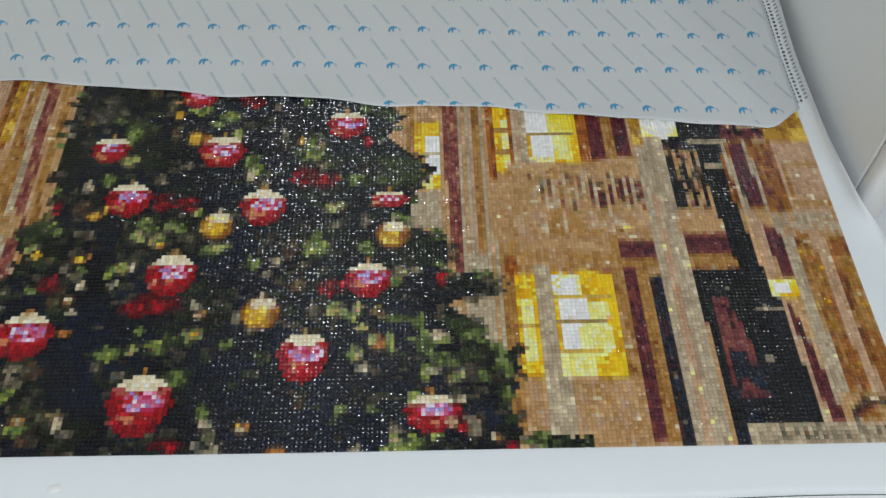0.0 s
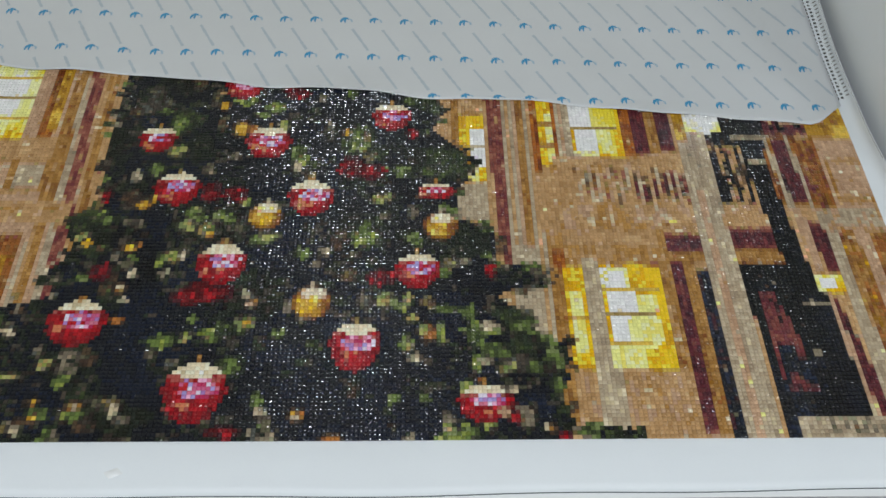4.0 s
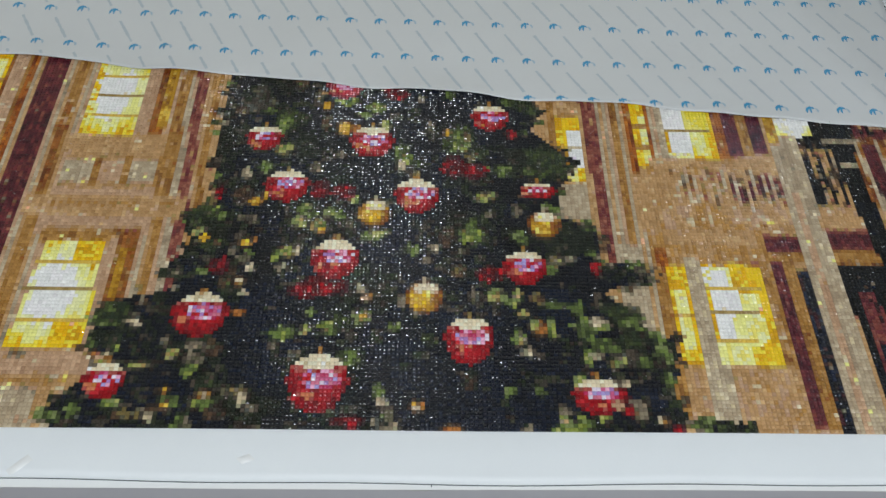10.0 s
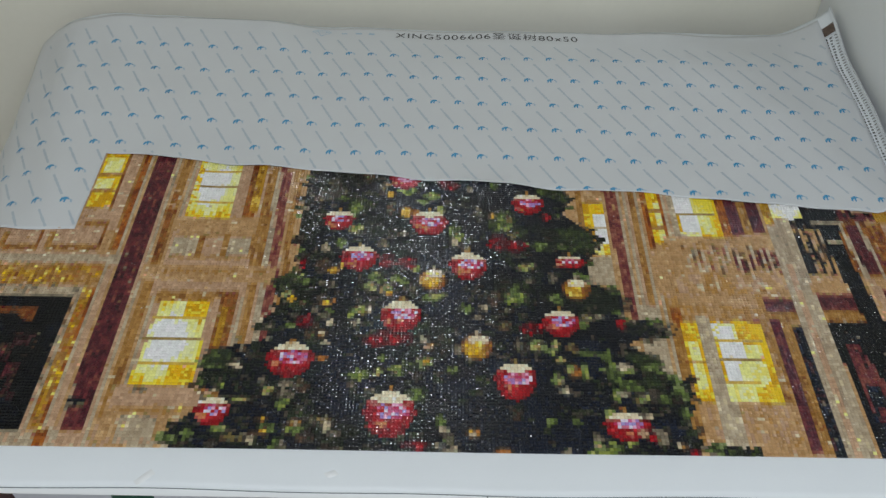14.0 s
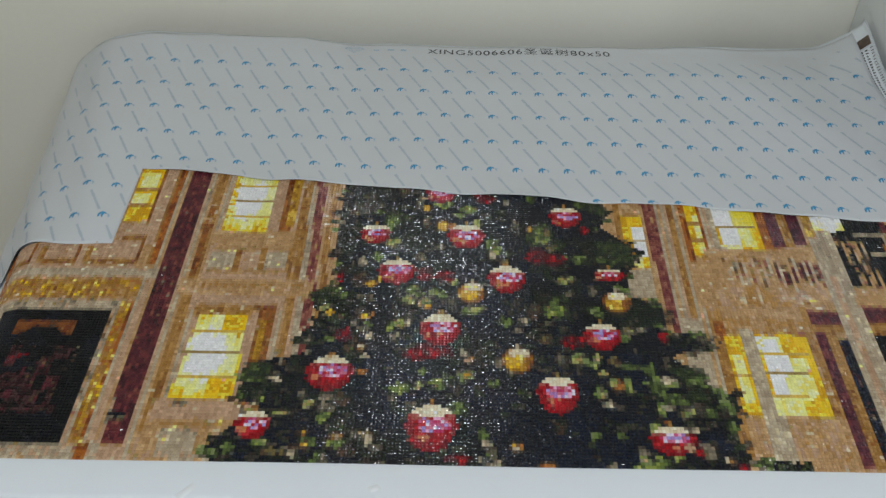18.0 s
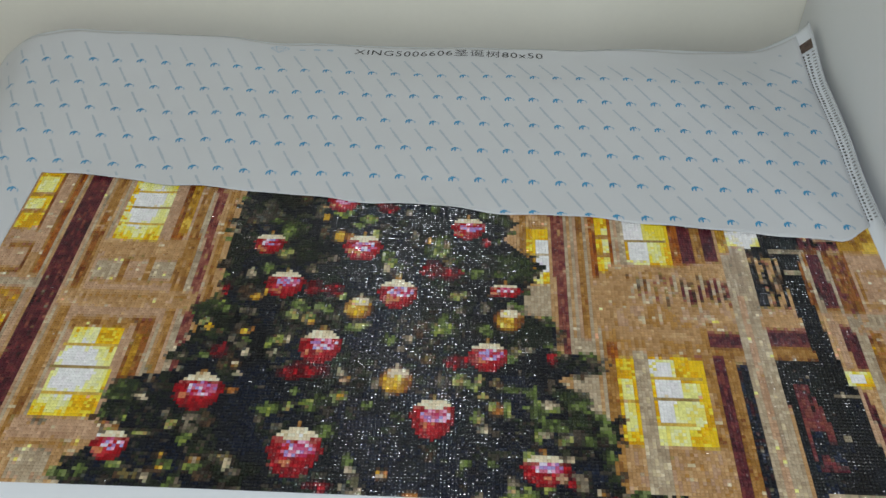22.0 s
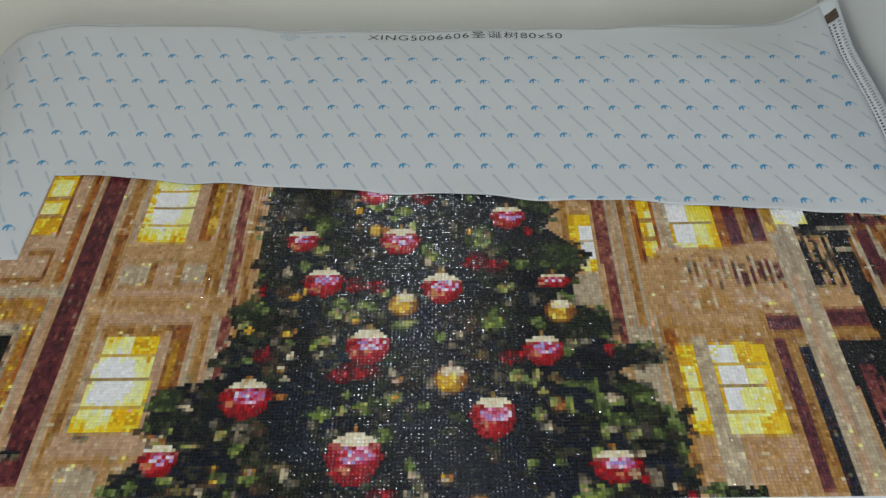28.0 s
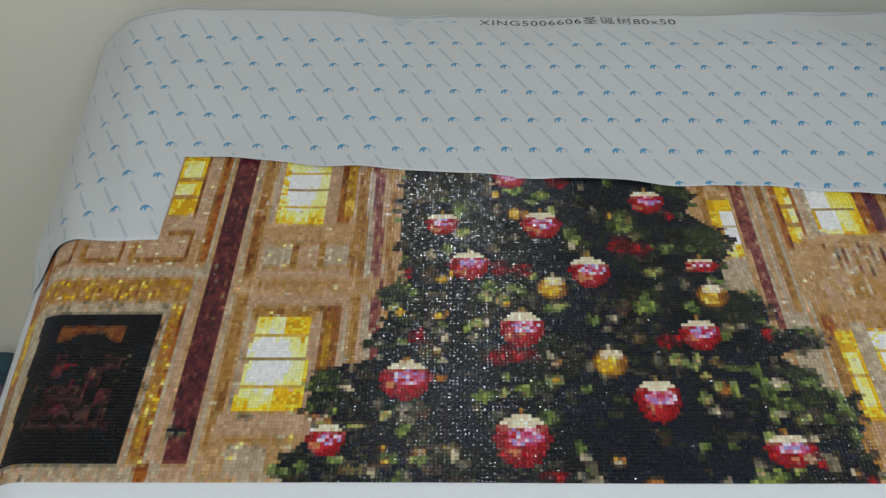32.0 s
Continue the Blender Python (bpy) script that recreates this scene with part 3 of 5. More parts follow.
for x0, x1 in ((8, 19), (22, 34), (37, 54)):
    fill(box(x0, x1, 72.3, 73.7), BROWN, 3)
    fill(box(x0 - 0.6, x0 + 0.8, 72.3, 80), OCHRE, 2)
    fill(box(x1 - 1.2, x1 + 0.2, 72.3, 82 if x1 < 50 else 84), BROWN, 2)
fill(box(46, 54, 83.5, 84.6), BROWN, 3)
fill(box(2, 9, 70, 82), RUST, 3)
fill(box(0, 62, 66, 70.5), STONE, 6, 2)
fill(box(3, 61.5, 57, 66) & (abs(jj - 61.3) < 3.6 + soft(2, 2) * 1.6), OCHRE[:3] + GOLD[:3], 2.6, 2, 0.45)
speck(box(3, 61.5, 58, 65), GOLD[4:] + YELLOW[:2] + PALE[2:], 0.09)
speck(box(3, 61.5, 57, 66), BROWN, 0.12)
fill(box(0, 61, 51.5, 57), STONE, 5, 2)
speck(box(20, 58, 54.5, 57), OCHRE + BARK, 0.25)
fill(box(10, 19, 5, 53), STONE, 2, 6)
fill(box(0, 10, 3, 70), RUST, 2, 3, 0.6)
fill(box(2, 9, 38, 58), YELLOW + GOLD, 3, 5)
fill(box(0, 9, 3, 34), BARK + OCHRE + TAN, 1.5, 2, 0.7)
fill(lean(21.5, 51.8, 5, 18, 51.6, 52), NIGHT, 5)
EMBER = col(0x2A1418, 0x211014, 0x361C1E, 0x180C10, 0x40282A)
fill(box(25.5, 43.5, 42, 48.5), BROWN[1:2] + BROWN[3:] + BROWN[1:2], 4, 2)
fill(ell(34, 40, 7.2, 5.2), NIGHT, 3)
fill(box(24, 47, 14, 38) & (soft(2.2, 5) > 0.45), EMBER, 1.4, 5, 0.4)
fill(box(27, 44, 18, 34) & (soft(1.4, 4) > 0.68), MAROON[:2] + BARK[:1], 1.3, 4, 0.5)
speck(box(24, 47, 20, 38), BARK[:2] + BRICK[2:3], 0.07)
speck(box(36, 47, 30, 40), BARK[3:] + STONE[3:], 0.05)
fill(box(28, 35.5, 32.6, 33.7) & (rng.rand(NJ, NI) > 0.25), DEEPRED + RED[1:2], 2)
fill(box(30, 33, 33.6, 34.6), RED[3:] + RED[:1], 2)
fill(lean(26, 27.2, 15, 26, 27.2, 17) | (box(24, 47, 13, 19) & (abs(jj - 15.2 - 0.006 * (ii - 36) ** 2) < 0.6) & (rng.rand(NJ, NI) > 0.25)), BARK[:1] + BRICK[2:3] + EMBER[4:], 2)
stripes(51.8, 53.6, 4, 52, [PINK, STONE], [0.9])
fill(box(53.6, 58.4, 0, 56), OCHRE[:2] + GOLD[:3] + RUST[:1], 1.6, 4, 0.45)
fill(box(56.8, 58.4, 0, 54), RUST, 1.5, 4)
speck(box(53.6, 58, 0, 56), PALE[2:] + YELLOW[:1], 0.06)
stripes(58.4, 62, 4, 66, [STONE, PINK, TAN], [1.1])
speck(box(52, 54, 4, 52), BARK[1:2] + BARK[3:], 0.16)
fill(box(10, 63, 0, 4.6), STONE, 1.5, 1.2, 0.8)
speck(box(10, 63, 0, 4.6), BARK[3:] + STONE[3:] + TAN, 0.25)
speck(box(14, 24, 2.4, 4), BARK[3:], 0.4)
fill(lean(62.6, 69.3, 5, 61.8, 69.1, 122), MAROON, 3, 2.2)
speck(box(62, 69, 5, 122), BRICK, 0.07)
speck(box(62, 69, 5, 122), BRICK[3:] + STONE[3:], 0.02)
fill(box(62, 69.4, 12, 15.4), MAROON[3:] + NIGHT[3:], 3, 1)
fill(box(62, 69.4, 13.2, 14.2) & (rng.rand(NJ, NI) > 0.2), STONE[3:] + BRICK[3:] + CREAM[2:], 3, 1)
fill(box(62, 68, 9, 10) & (rng.rand(NJ, NI) > 0.5), BRICK[1:2], 2)
fill(box(56.8, 60.5, 0, 5), RUST, 2)

# house front, between pillar and tree
stripes(69.3, 72, 0, 122, [PINK, STONE, TAN], [0.9])
fill(box(72, 74.6, 8, 122), OCHRE, 1.5, 6)
fill(box(72.3, 74.4, 66, 100), BROWN, 1.5, 6)
fill(box(71.5, 75.5, 88, 92), BROWN, 2)
stripes(74.6, 78, 0, 122, [TAN, STONE, PINK], [1.1])
glow(box(77.8, 93.4, 88.5, 122), 85, 104, 9.5, 16)
for j in (94.6, 103.2, 111.5):
    bar(77.8, 93.4, j, BAR if j > 100 and j < 110 else HONEY)
fill(box(78, 80, 92, 122) & (rng.rand(NJ, NI) > 0.4), YELLOW, 3)
fill(box(93.4, 97, 63, 122), PINK, 2, 8)
fill(box(97, 99, 84, 122), BROWN, 1.5, 6)
fill(box(99, 101.8, 90, 122), GOLD, 1.5, 6)
fill(box(97.5, 101.5, 84.5, 90), RUST, 2)
stripes(101.8, 107, 20, 122, [PINK, STONE, TAN, OCHRE], [1.2])
fill(box(103, 104.6, 64, 112), OCHRE, 1.5, 6)
fill(lean(111.2, 114, 31, 107, 110, 122), BRICK, 1.2, 1.6, 0.6)
speck(lean(111.2, 114, 31, 107, 110, 122), TAN, 0.12)
fill(lean(109, 111.2, 31, 105.6, 107, 112), STONE, 1.2, 9)
fill(lean(114, 118, 40, 110, 118, 122), TAN, 1.5, 9)
fill(lean(114.5, 116, 40, 112, 114.6, 122), OCHRE, 1.5, 9)
fill(box(76, 103, 81, 88), TAN, 6, 3)
fill(box(76, 103, 66, 81), PINK, 3)
for x0, x1, fam in ((77.5, 85, STONE), (87, 93.5, PINK), (95, 102.5, STONE)):
    fill(box(x0 - 0.9, x1 + 0.9, 68.6, 80), OCHRE, 2, 2, 0.7)
    fill(box(x0, x1, 70, 79.2), fam, 2.5)
    speck(box(x0, x1, 70, 79), CREAM + PALE, 0.07)
fill(box(70, 112, 59, 66), TAN, 7, 1.5)
fill(box(76, 110, 63, 64), OCHRE, 5, 1)
speck(box(72, 110, 57, 64), OCHRE + CREAM, 0.07)
fill(box(75, 104, 53.5, 59), PINK, 5, 2)
fill(box(77.5, 101.6, 50.5, 55), OCHRE, 4, 1.2)
fill(box(95, 101.8, 20, 55), BROWN, 1.6, 5)
fill(box(95, 97, 18, 53), PINK, 1.5, 6)
fill(box(98, 100.4, 26, 49), GOLD, 1.5, 6)
glow(lean(77.2, 94.6, 20.3, 79, 94.4, 51), 85, 36.5, 10.5, 15.5)
bar(77.4, 94.4, 36.2, BAR)
for j in (27.3, 44.3):
    bar(78, 94, j, HONEY)
fill(box(87.5, 93.6, 20.4, 26.8), YELLOW, 2, 4)
fill(box(87.5, 93.8, 45.2, 50.6), YELLOW, 2, 4)
fill(box(74, 100, 13, 20), PINK, 6, 2)
fill(box(78, 83, 17.6, 18.8), BARK, 2)
fill(box(96, 99.5, 17.6, 19), BARK, 2)
fill(box(73, 100, 0, 13), TAN, 3, 2)
fill(box(78, 88, 1, 10.5), STONE, 3)
speck(box(76, 96, 1, 13), CREAM + PALE, 0.05)
fill(box(76, 98, 11.2, 12.4), OCHRE, 4, 1)
fill(box(70, 100, 0, 1.6), STONE + TAN, 2, 1, 0.8)

# house front, lamp post side
fill(box(205, 320, 0, 122), TAN, 1.4, 7)
fill(box(207, 219, 60, 122), TAN, 3)
fill(box(209, 211.5, 74, 104), OCHRE, 1.5, 6)
fill(box(211.4, 217.6, 73.5, 97.5), YELLOW, 2, 6)
fill(box(214.4, 217.6, 78, 92), WHITE, 2)
fill(box(212.6, 216, 73.5, 79), PALE, 2)
fill(box(211.4, 217.6, 84.8, 85.8), OCHRE, 2)
fill(box(209, 218, 60, 72), STONE, 3)
stripes(217.6, 219.4, 52, 122, [STONE, TAN], [0.9])
fill(lean(220.6, 224.6, 46, 218.4, 222.4, 106), BRICK, 2, 1.1, 0.5)
speck(lean(220.6, 224.6, 46, 218.4, 222.4, 106), TAN, 0.05)
stripes(222.8, 231.8, 20, 122, [STONE, TAN, STONE, PINK, OCHRE], [1.2, 0.9, 1.0, 1.6])
fill(box(224, 230, 20, 52), STONE, 1.4, 8)
fill(box(231.5, 238, 76, 122), RUST, 1.5, 6)
fill(box(233.2, 237.4, 77.5, 122), YELLOW, 2, 3)
fill(box(235, 237.2, 80, 98), PALE, 2, 5)
for j in (85.5, 93.5):
    fill(box(233, 237.4, j, j + 1.1), OCHRE, 2)
stripes(237.6, 242.4, 52, 122, [STONE, PINK], [1.3])
speck(box(237.6, 242.4, 52, 104), CREAM, 0.09)
fill(box(242.4, 255.6, 80.5, 122), YELLOW, 3)
fill(box(242.4, 248.2, 92.6, 122), WHITE, 3)
fill(box(242.6, 248.6, 84.4, 91.6), WHITE, 3)
fill(box(248.2, 254.8, 92.6, 122), PALE[2:] + YELLOW[2:3], 1.4, 5)
fill(box(248.6, 254.4, 82.8, 91.6), PALE + YELLOW[2:3], 1.4, 5)
fill(box(242.4, 249, 80.2, 84.4), PALE + CREAM[:1], 2)
bar(242.4, 255, 91.6, BAR)
fill(box(255.6, 259, 80, 122), RUST, 1.5, 6)
fill(box(259, 263.2, 83, 122), MAROON, 2, 6)
fill(box(263.2, 266, 83, 122), OCHRE, 1.5, 8)
fill(box(266, 269.6, 84, 122), MAROON, 2, 6)
fill(box(236, 272, 78, 82), TAN, 6, 1.3)
fill(box(233, 272, 62, 79), TAN + PINK[:1] + OCHRE[2:3], 1.2, 6)
for k in range(12):
    x = 241.5 + k * 2.55
    w = 0.6 + 0.09 * k
    rail = lean(x, x + w, 65.5 + (k * 7 % 4), x - 0.3, x + w + 0.2 * (k % 2), 78.5 - (k * 5 % 4)) & (rng.rand(NJ, NI) > 0.18)
    fill(rail, (BARK[1:2] + BRICK[3:] + OCHRE[1:2] + BARK[3:]) if k < 6 else MAROON[:3] + BARK[:2], 1.2, 3, 0.5)
    fill(box(x + w, x + w + 0.9, 66, 78) & (rng.rand(NJ, NI) > 0.5), STONE[:3] + CREAM[2:], 1.2, 4)
speck(box(241, 272, 66, 79), CREAM + STONE, 0.05)
fill(box(231, 242, 56, 76), TAN, 3)
fill(box(233, 240, 64.5, 66), OCHRE, 3, 1)
fill(box(233, 293, 56.5, 65.5), TAN + PINK[:2], 1.4, 3)
fill(box(243, 266, 58.6, 62) & (abs(jj - 60.6 + 0.004 * (ii - 254) ** 2) < 0.75) & (rng.rand(NJ, NI) > 0.15), CREAM + STONE[:2] + PALE[2:], 1.5, 1, 0.7)
fill(box(246, 264, 57.6, 59.2), OCHRE, 5, 1)
speck(box(240, 292, 56, 66), CREAM, 0.04)
fill(box(232, 262, 46, 57.5), OCHRE[:1] + OCHRE[2:3] + TAN[:1] + OCHRE[2:3], 1.6, 4)
fill(box(236, 262, 46, 66) & (ell(247, 54, 13, 11)) & (soft(2, 5) > 0.45), OCHRE[2:3] + TAN[:1] + OCHRE[:1], 1.4, 5)
fill(box(236, 260, 52, 57), TAN, 5, 2)
fill(box(233, 236, 44, 51), RUST, 2)
fill(box(234.8, 239.6, 17, 45), YELLOW, 2, 4)
fill(box(236.4, 239.4, 21, 38), PALE, 2)
fill(box(235, 239.6, 30.2, 31.2), OCHRE, 2)
fill(box(231.8, 235, 4, 45), OCHRE, 2, 6)
fill(box(239.6, 244.4, 3, 48), STONE, 1.8, 3)
speck(box(239.6, 244.4, 3, 48), CREAM, 0.1)
fill(box(244.4, 258.6, 16.8, 46), YELLOW, 2, 4)
fill(box(244.4, 251.4, 38.6, 45), PALE + WHITE[:1], 1.4, 4)
fill(box(246, 250, 39, 44), WHITE, 2)
fill(box(244.6, 251.6, 24.2, 37.6), WHITE, 3)
fill(box(244.4, 252.4, 17.2, 23.6), PALE, 1.4, 4)
fill(box(252.2, 257, 31.6, 37.4), PALE, 1.4, 4)
fill(ell(253, 27, 4.2, 5), PALE, 1.4, 3)
bar(244.4, 258, 37.6, HONEY, 0.95)
bar(244.4, 256, 31, BAR, 0.8)
bar(244.4, 254, 23.5, HONEY, 0.7)
fill(box(244.4, 258.6, 45.4, 47.4) & (rng.rand(NJ, NI) > 0.6), BRICK[1:2] + OCHRE[:1], 2)
fill(box(258.6, 262.4, 4, 52), OCHRE, 2, 6)
speck(box(258.6, 262.4, 20, 52), TAN, 0.25)
fill(box(236, 263, 3, 17), TAN + OCHRE[:1], 2, 1.5, 0.7)
speck(box(236, 263, 3, 17), PINK + STONE[:2], 0.18)
fill(box(240, 246, 2, 17), STONE, 1.6, 1.6, 0.7)
speck(box(240, 246, 2, 17), CREAM, 0.16)
fill(box(262.4, 265, 1, 51), MAROON + BRICK[:1], 1.6, 4)
fill(box(265, 267.6, 1, 47), OCHRE, 1.5, 6)
fill(box(262.2, 270.8, 50.2, 55), MAROON, 3, 1.5)
fill(box(262.2, 271, 47, 50.2), OCHRE, 3, 1.5)
fill(lean(267.6, 271.4, 0, 267.6, 271.2, 44.5), NAVY + MAROON[3:], 2, 5)
speck(box(267.6, 271, 0, 24), MAROON + STONE[3:], 0.12)
fill(box(271.2, 279.2, 0, 122), STONE, 1.8, 6)
fill(box(273, 275, 0, 70), PINK, 1.4, 8)
# cream specks: sparkle put into the drill colours
speck(box(271, 279, 0, 122), CREAM + PALE[:1], 0.035)
fill(box(278.6, 293, 50.6, 57.4), MAROON, 4, 1.5)
fill(box(278.6, 293, 46, 50.8), OCHRE, 4, 1.5)
fill(box(278, 293, 57.4, 62), TAN, 5, 1.3)
fill(lean(280.4, 300, 3, 279, 294, 46), NIGHT, 4)
fill(lean(282.5, 288.5, 12, 282.2, 285.5, 38), MAROON + BRICK[:1] + EMBER[:2], 1.3, 6)
fill(lean(282.5, 291, 12, 282.5, 287, 34) & (soft(1.4, 5) > 0.36), BRICK[:1] + BRICK[2:3] + MAROON[2:3], 1.2, 4)
speck(lean(281, 299, 4, 280, 294, 44), BARK, 0.03)
fill(lean(282, 298, 3.5, 283, 297, 24) & (soft(3, 3) > 0.35), NAVY, 3)
fill(box(283, 290, 11, 13), BRICK[2:3] + MAROON, 2, 1)
# balusters and lamp post
fill(box(279.5, 293.5, 66, 92), NIGHT + BARK[2:3] + BARK[:1], 1.6, 4)
for k in range(5):
    fill(lean(282.2 + k * 3.1, 283.6 + k * 3.1, 65, 280.8 + k * 3.1, 282.4 + k * 3.1, 85) & (rng.rand(NJ, NI) > 0.12), TAN + BARK[3:] + STONE[3:], 1.2, 4, 0.4)
    fill(box(283.4 + k * 3.1, 284.2 + k * 3.1, 66, 72 + 3 * (k % 3)), TAN[:1] + BARK[3:], 1.2, 2)
fill(box(279.5, 292, 84, 86) & (rng.rand(NJ, NI) > 0.2), TAN, 3, 1)
fill(box(293.5, 304, 65, 92), BROWN, 2, 5)
fill(box(297.5, 301.6, 66, 88), MAROON, 2, 5)
for k in range(2):
    fill(lean(296.4 + k * 6, 298 + k * 6, 64, 294.5 + k * 6, 296 + k * 6, 90), STONE, 1.2, 6)
fill(box(279.2, 296, 91, 122), NIGHT + BARK[2:3], 2, 3)
fill(box(296, 302, 91, 122), MAROON + TAN, 2, 5)
fill(box(271.4, 274.2, 88, 122), GOLD, 2)
fill(ell(279, 98.5, 5.2, 8.6), WHITE[1:2] + CREAM[1:2] + WHITE[:1], 5)
fill(box(274.5, 283.6, 96, 122), WHITE[1:2] + CREAM[1:2] + WHITE[:1], 5)
fill(box(274, 284, 91, 122) & ~ell(279, 99, 5, 8.4) & (jj < 97) & ell(279, 98, 6.4, 9.8), PALE, 2)
fill(box(301.5, 309, 95, 122), WHITE, 4)
fill(box(296, 308, 90.5, 94) & (rng.rand(NJ, NI) > 0.15), MAROON + NIGHT[:1], 2, 1)
fill(box(308.5, 320, 88, 122), GOLD, 2.4, 3)
fill(lean(288.4, 294, 77, 287.4, 295.4, 100), NIGHT, 3)
fill(lean(290.8, 296.6, 46, 288.2, 293.4, 78), NIGHT, 3)
fill(lean(292.2, 299.4, 35, 290.8, 296.6, 46.5), NIGHT, 3)
fill(box(286, 297, 88.5, 89.8), STONE, 2, 1)
fill(box(289, 294, 79.5, 80.6), STONE[2:3] + CREAM[:1], 2)
fill(lean(289, 300, 3, 291, 299, 35), NIGHT + NAVY[:1], 3)
fill(box(292, 300.2, 34.2, 35.4), CREAM, 2)
fill(box(291.5, 293.5, 20, 22.5), STONE, 2)
# columns past the lamp
fill(lean(300.4, 301.8, 3, 297, 299.4, 64), PINK, 1.2, 6)
fill(lean(301.8, 305.2, 5, 300, 301, 36), MAROON, 2, 3)
fill(lean(301, 304.2, 44, 299.6, 303.4, 59.5), MAROON, 2, 3)
fill(box(297.5, 304.4, 38.4, 43), YELLOW + PALE, 2)
fill(box(298.4, 302, 39.2, 42), WHITE, 2)
fill(box(298, 303, 43, 44.4), OCHRE, 2)
fill(lean(304.6, 308, 4, 303.4, 306.8, 62), STONE, 1.4, 5)
fill(lean(308, 313.4, 12, 306.8, 311.4, 60), BROWN + OCHRE + GOLD[1:2], 1.8, 5)
speck(lean(308, 313.4, 12, 306.8, 311.4, 60), YELLOW[3:] + GOLD, 0.1)
fill(lean(313, 316.6, 10, 311.2, 315, 60), PINK, 1.4, 6)
fill(lean(315.6, 320, 12, 315, 320, 56), BROWN + OCHRE[1:2], 2, 4)
fill(lean(317, 320, 28, 316.4, 320, 50), OCHRE + GOLD[:2], 2, 3)
fill(box(303.5, 309, 62, 88), BROWN + MAROON[2:3] + OCHRE[1:2], 1.6, 6)
fill(box(309, 320, 57, 89), PINK, 4)
for j in (66.5, 80):
    fill(box(311, 320, j, j + 1.3), OCHRE, 3, 1)
fill(box(310.2, 311.4, 66.5, 81), OCHRE, 2)
fill(box(303, 320, 58.5, 64), STONE, 5, 1.5)
speck(box(303, 320, 56, 64), OCHRE, 0.1)
fill(box(305, 320, 4.5, 12), TAN, 2)
fill((ell(313.5, 5.5, 7, 5.6) & ~ell(313.5, 5, 5.2, 3.6)) & (jj > 5), BARK, 1.5)
fill(ell(311, 6.5, 2.6, 2.4), BROWN, 2)
fill(box(283, 320, 0, 5), STONE, 1.6, 1.2, 0.7)
fill(box(283, 320, 4, 5.2), CREAM, 3, 1)
speck(box(286, 318, 1, 3.6), BARK[3:] + STONE[3:] + PINE[2:3], 0.3)
fill(box(280, 283, 0, 4), NAVY, 2)

# scattered light cells paint the glints of the drills over the house front
speck(~np.isin(PIC, NIGHT + NAVY + EMBER + MAROON), CREAM[:1] + STONE[2:3], 0.005)
# tree
OUTLINE_L = [(91, 0), (90, 5), (95, 9), (101, 14), (103, 17), (97, 20), (98, 25), (97.5, 29), (101, 34), (111, 35.5), (113.5, 39), (111, 43), (114, 50), (113, 60), (119, 65), (117, 84), (117, 124)]
OUTLINE_R = [(206, 124), (207, 98), (204, 92), (213, 82), (211, 74), (210, 66), (209, 61), (219, 56), (218.6, 45), (228, 45.5), (228, 41), (219, 37), (226, 29), (231, 21), (234, 15), (231, 10), (234, 4.5), (232, 0)]
edge = (soft(4, 4) - 0.5) * 5 + (soft(1.6, 1.6) - 0.5) * 3
tree = np.zeros((NJ, NI), bool)
xs_l = np.interp(jj[:, 0], [p[1] for p in OUTLINE_L], [p[0] for p in OUTLINE_L])
right = inside_of([(160, -1)] + [(p[0], p[1]) for p in OUTLINE_R[::-1]] + [(160, 130)])
left_ok = ii > xs_l[:, None] + np.where(jj > 66, 0, edge * 0.6)
tree = left_ok & (np.roll(right, 0) | (ii < 160))
tree |= ell(226, 18, 9, 8) & (edge > -0.5)
tree |= ell(213, 80, 4, 5) & (edge > -0.6)
tree |= ell(222, 43, 7, 3.5) & (edge > -0.9)
tree &= ~((jj > 100) & (ii > 204))


def tone_of(h):
    return np.array([h >> 16 & 255, h >> 8 & 255, h & 255], float)


# the picture as blended paint, matched to the drill colours at the end
IMG = np.array([tone_of(h) for h in PALETTE])[PIC]
front = ~tree & ~np.isin(PIC, NIGHT + NAVY + EMBER + WHITE + YELLOW + PALE + BAR + HONEY)
up, down = np.vstack([IMG[1:], IMG[-1:]]), np.vstack([IMG[:1], IMG[:-1]])
IMG[front] = 0.5 * IMG[front] + 0.25 * up[front] + 0.25 * down[front]
deep = ell(188, 18, 30, 20) | ell(172, 60, 8, 26) | ell(140, 30, 10, 12) | ell(205, 30, 14, 9)
hollow = ell(133.5, 46, 4.2, 22) | ell(110, 22.4, 5, 4.2) | ell(134, 20, 5, 12) | ell(182, 98, 9, 5)
shade = soft(9, 7)[..., None]
IMG[tree] = (tone_of(0x08090D) * (1 - shade) + tone_of(0x131826) * shade)[tree]
brownish = tree & (soft(8, 6) > 0.62) & ~deep & ~hollow
IMG[brownish] = 0.5 * IMG[brownish] + 0.5 * tone_of(0x221C18)
IMG[tree & deep] = 0.5 * IMG[tree & deep] + 0.5 * tone_of(0x111827)


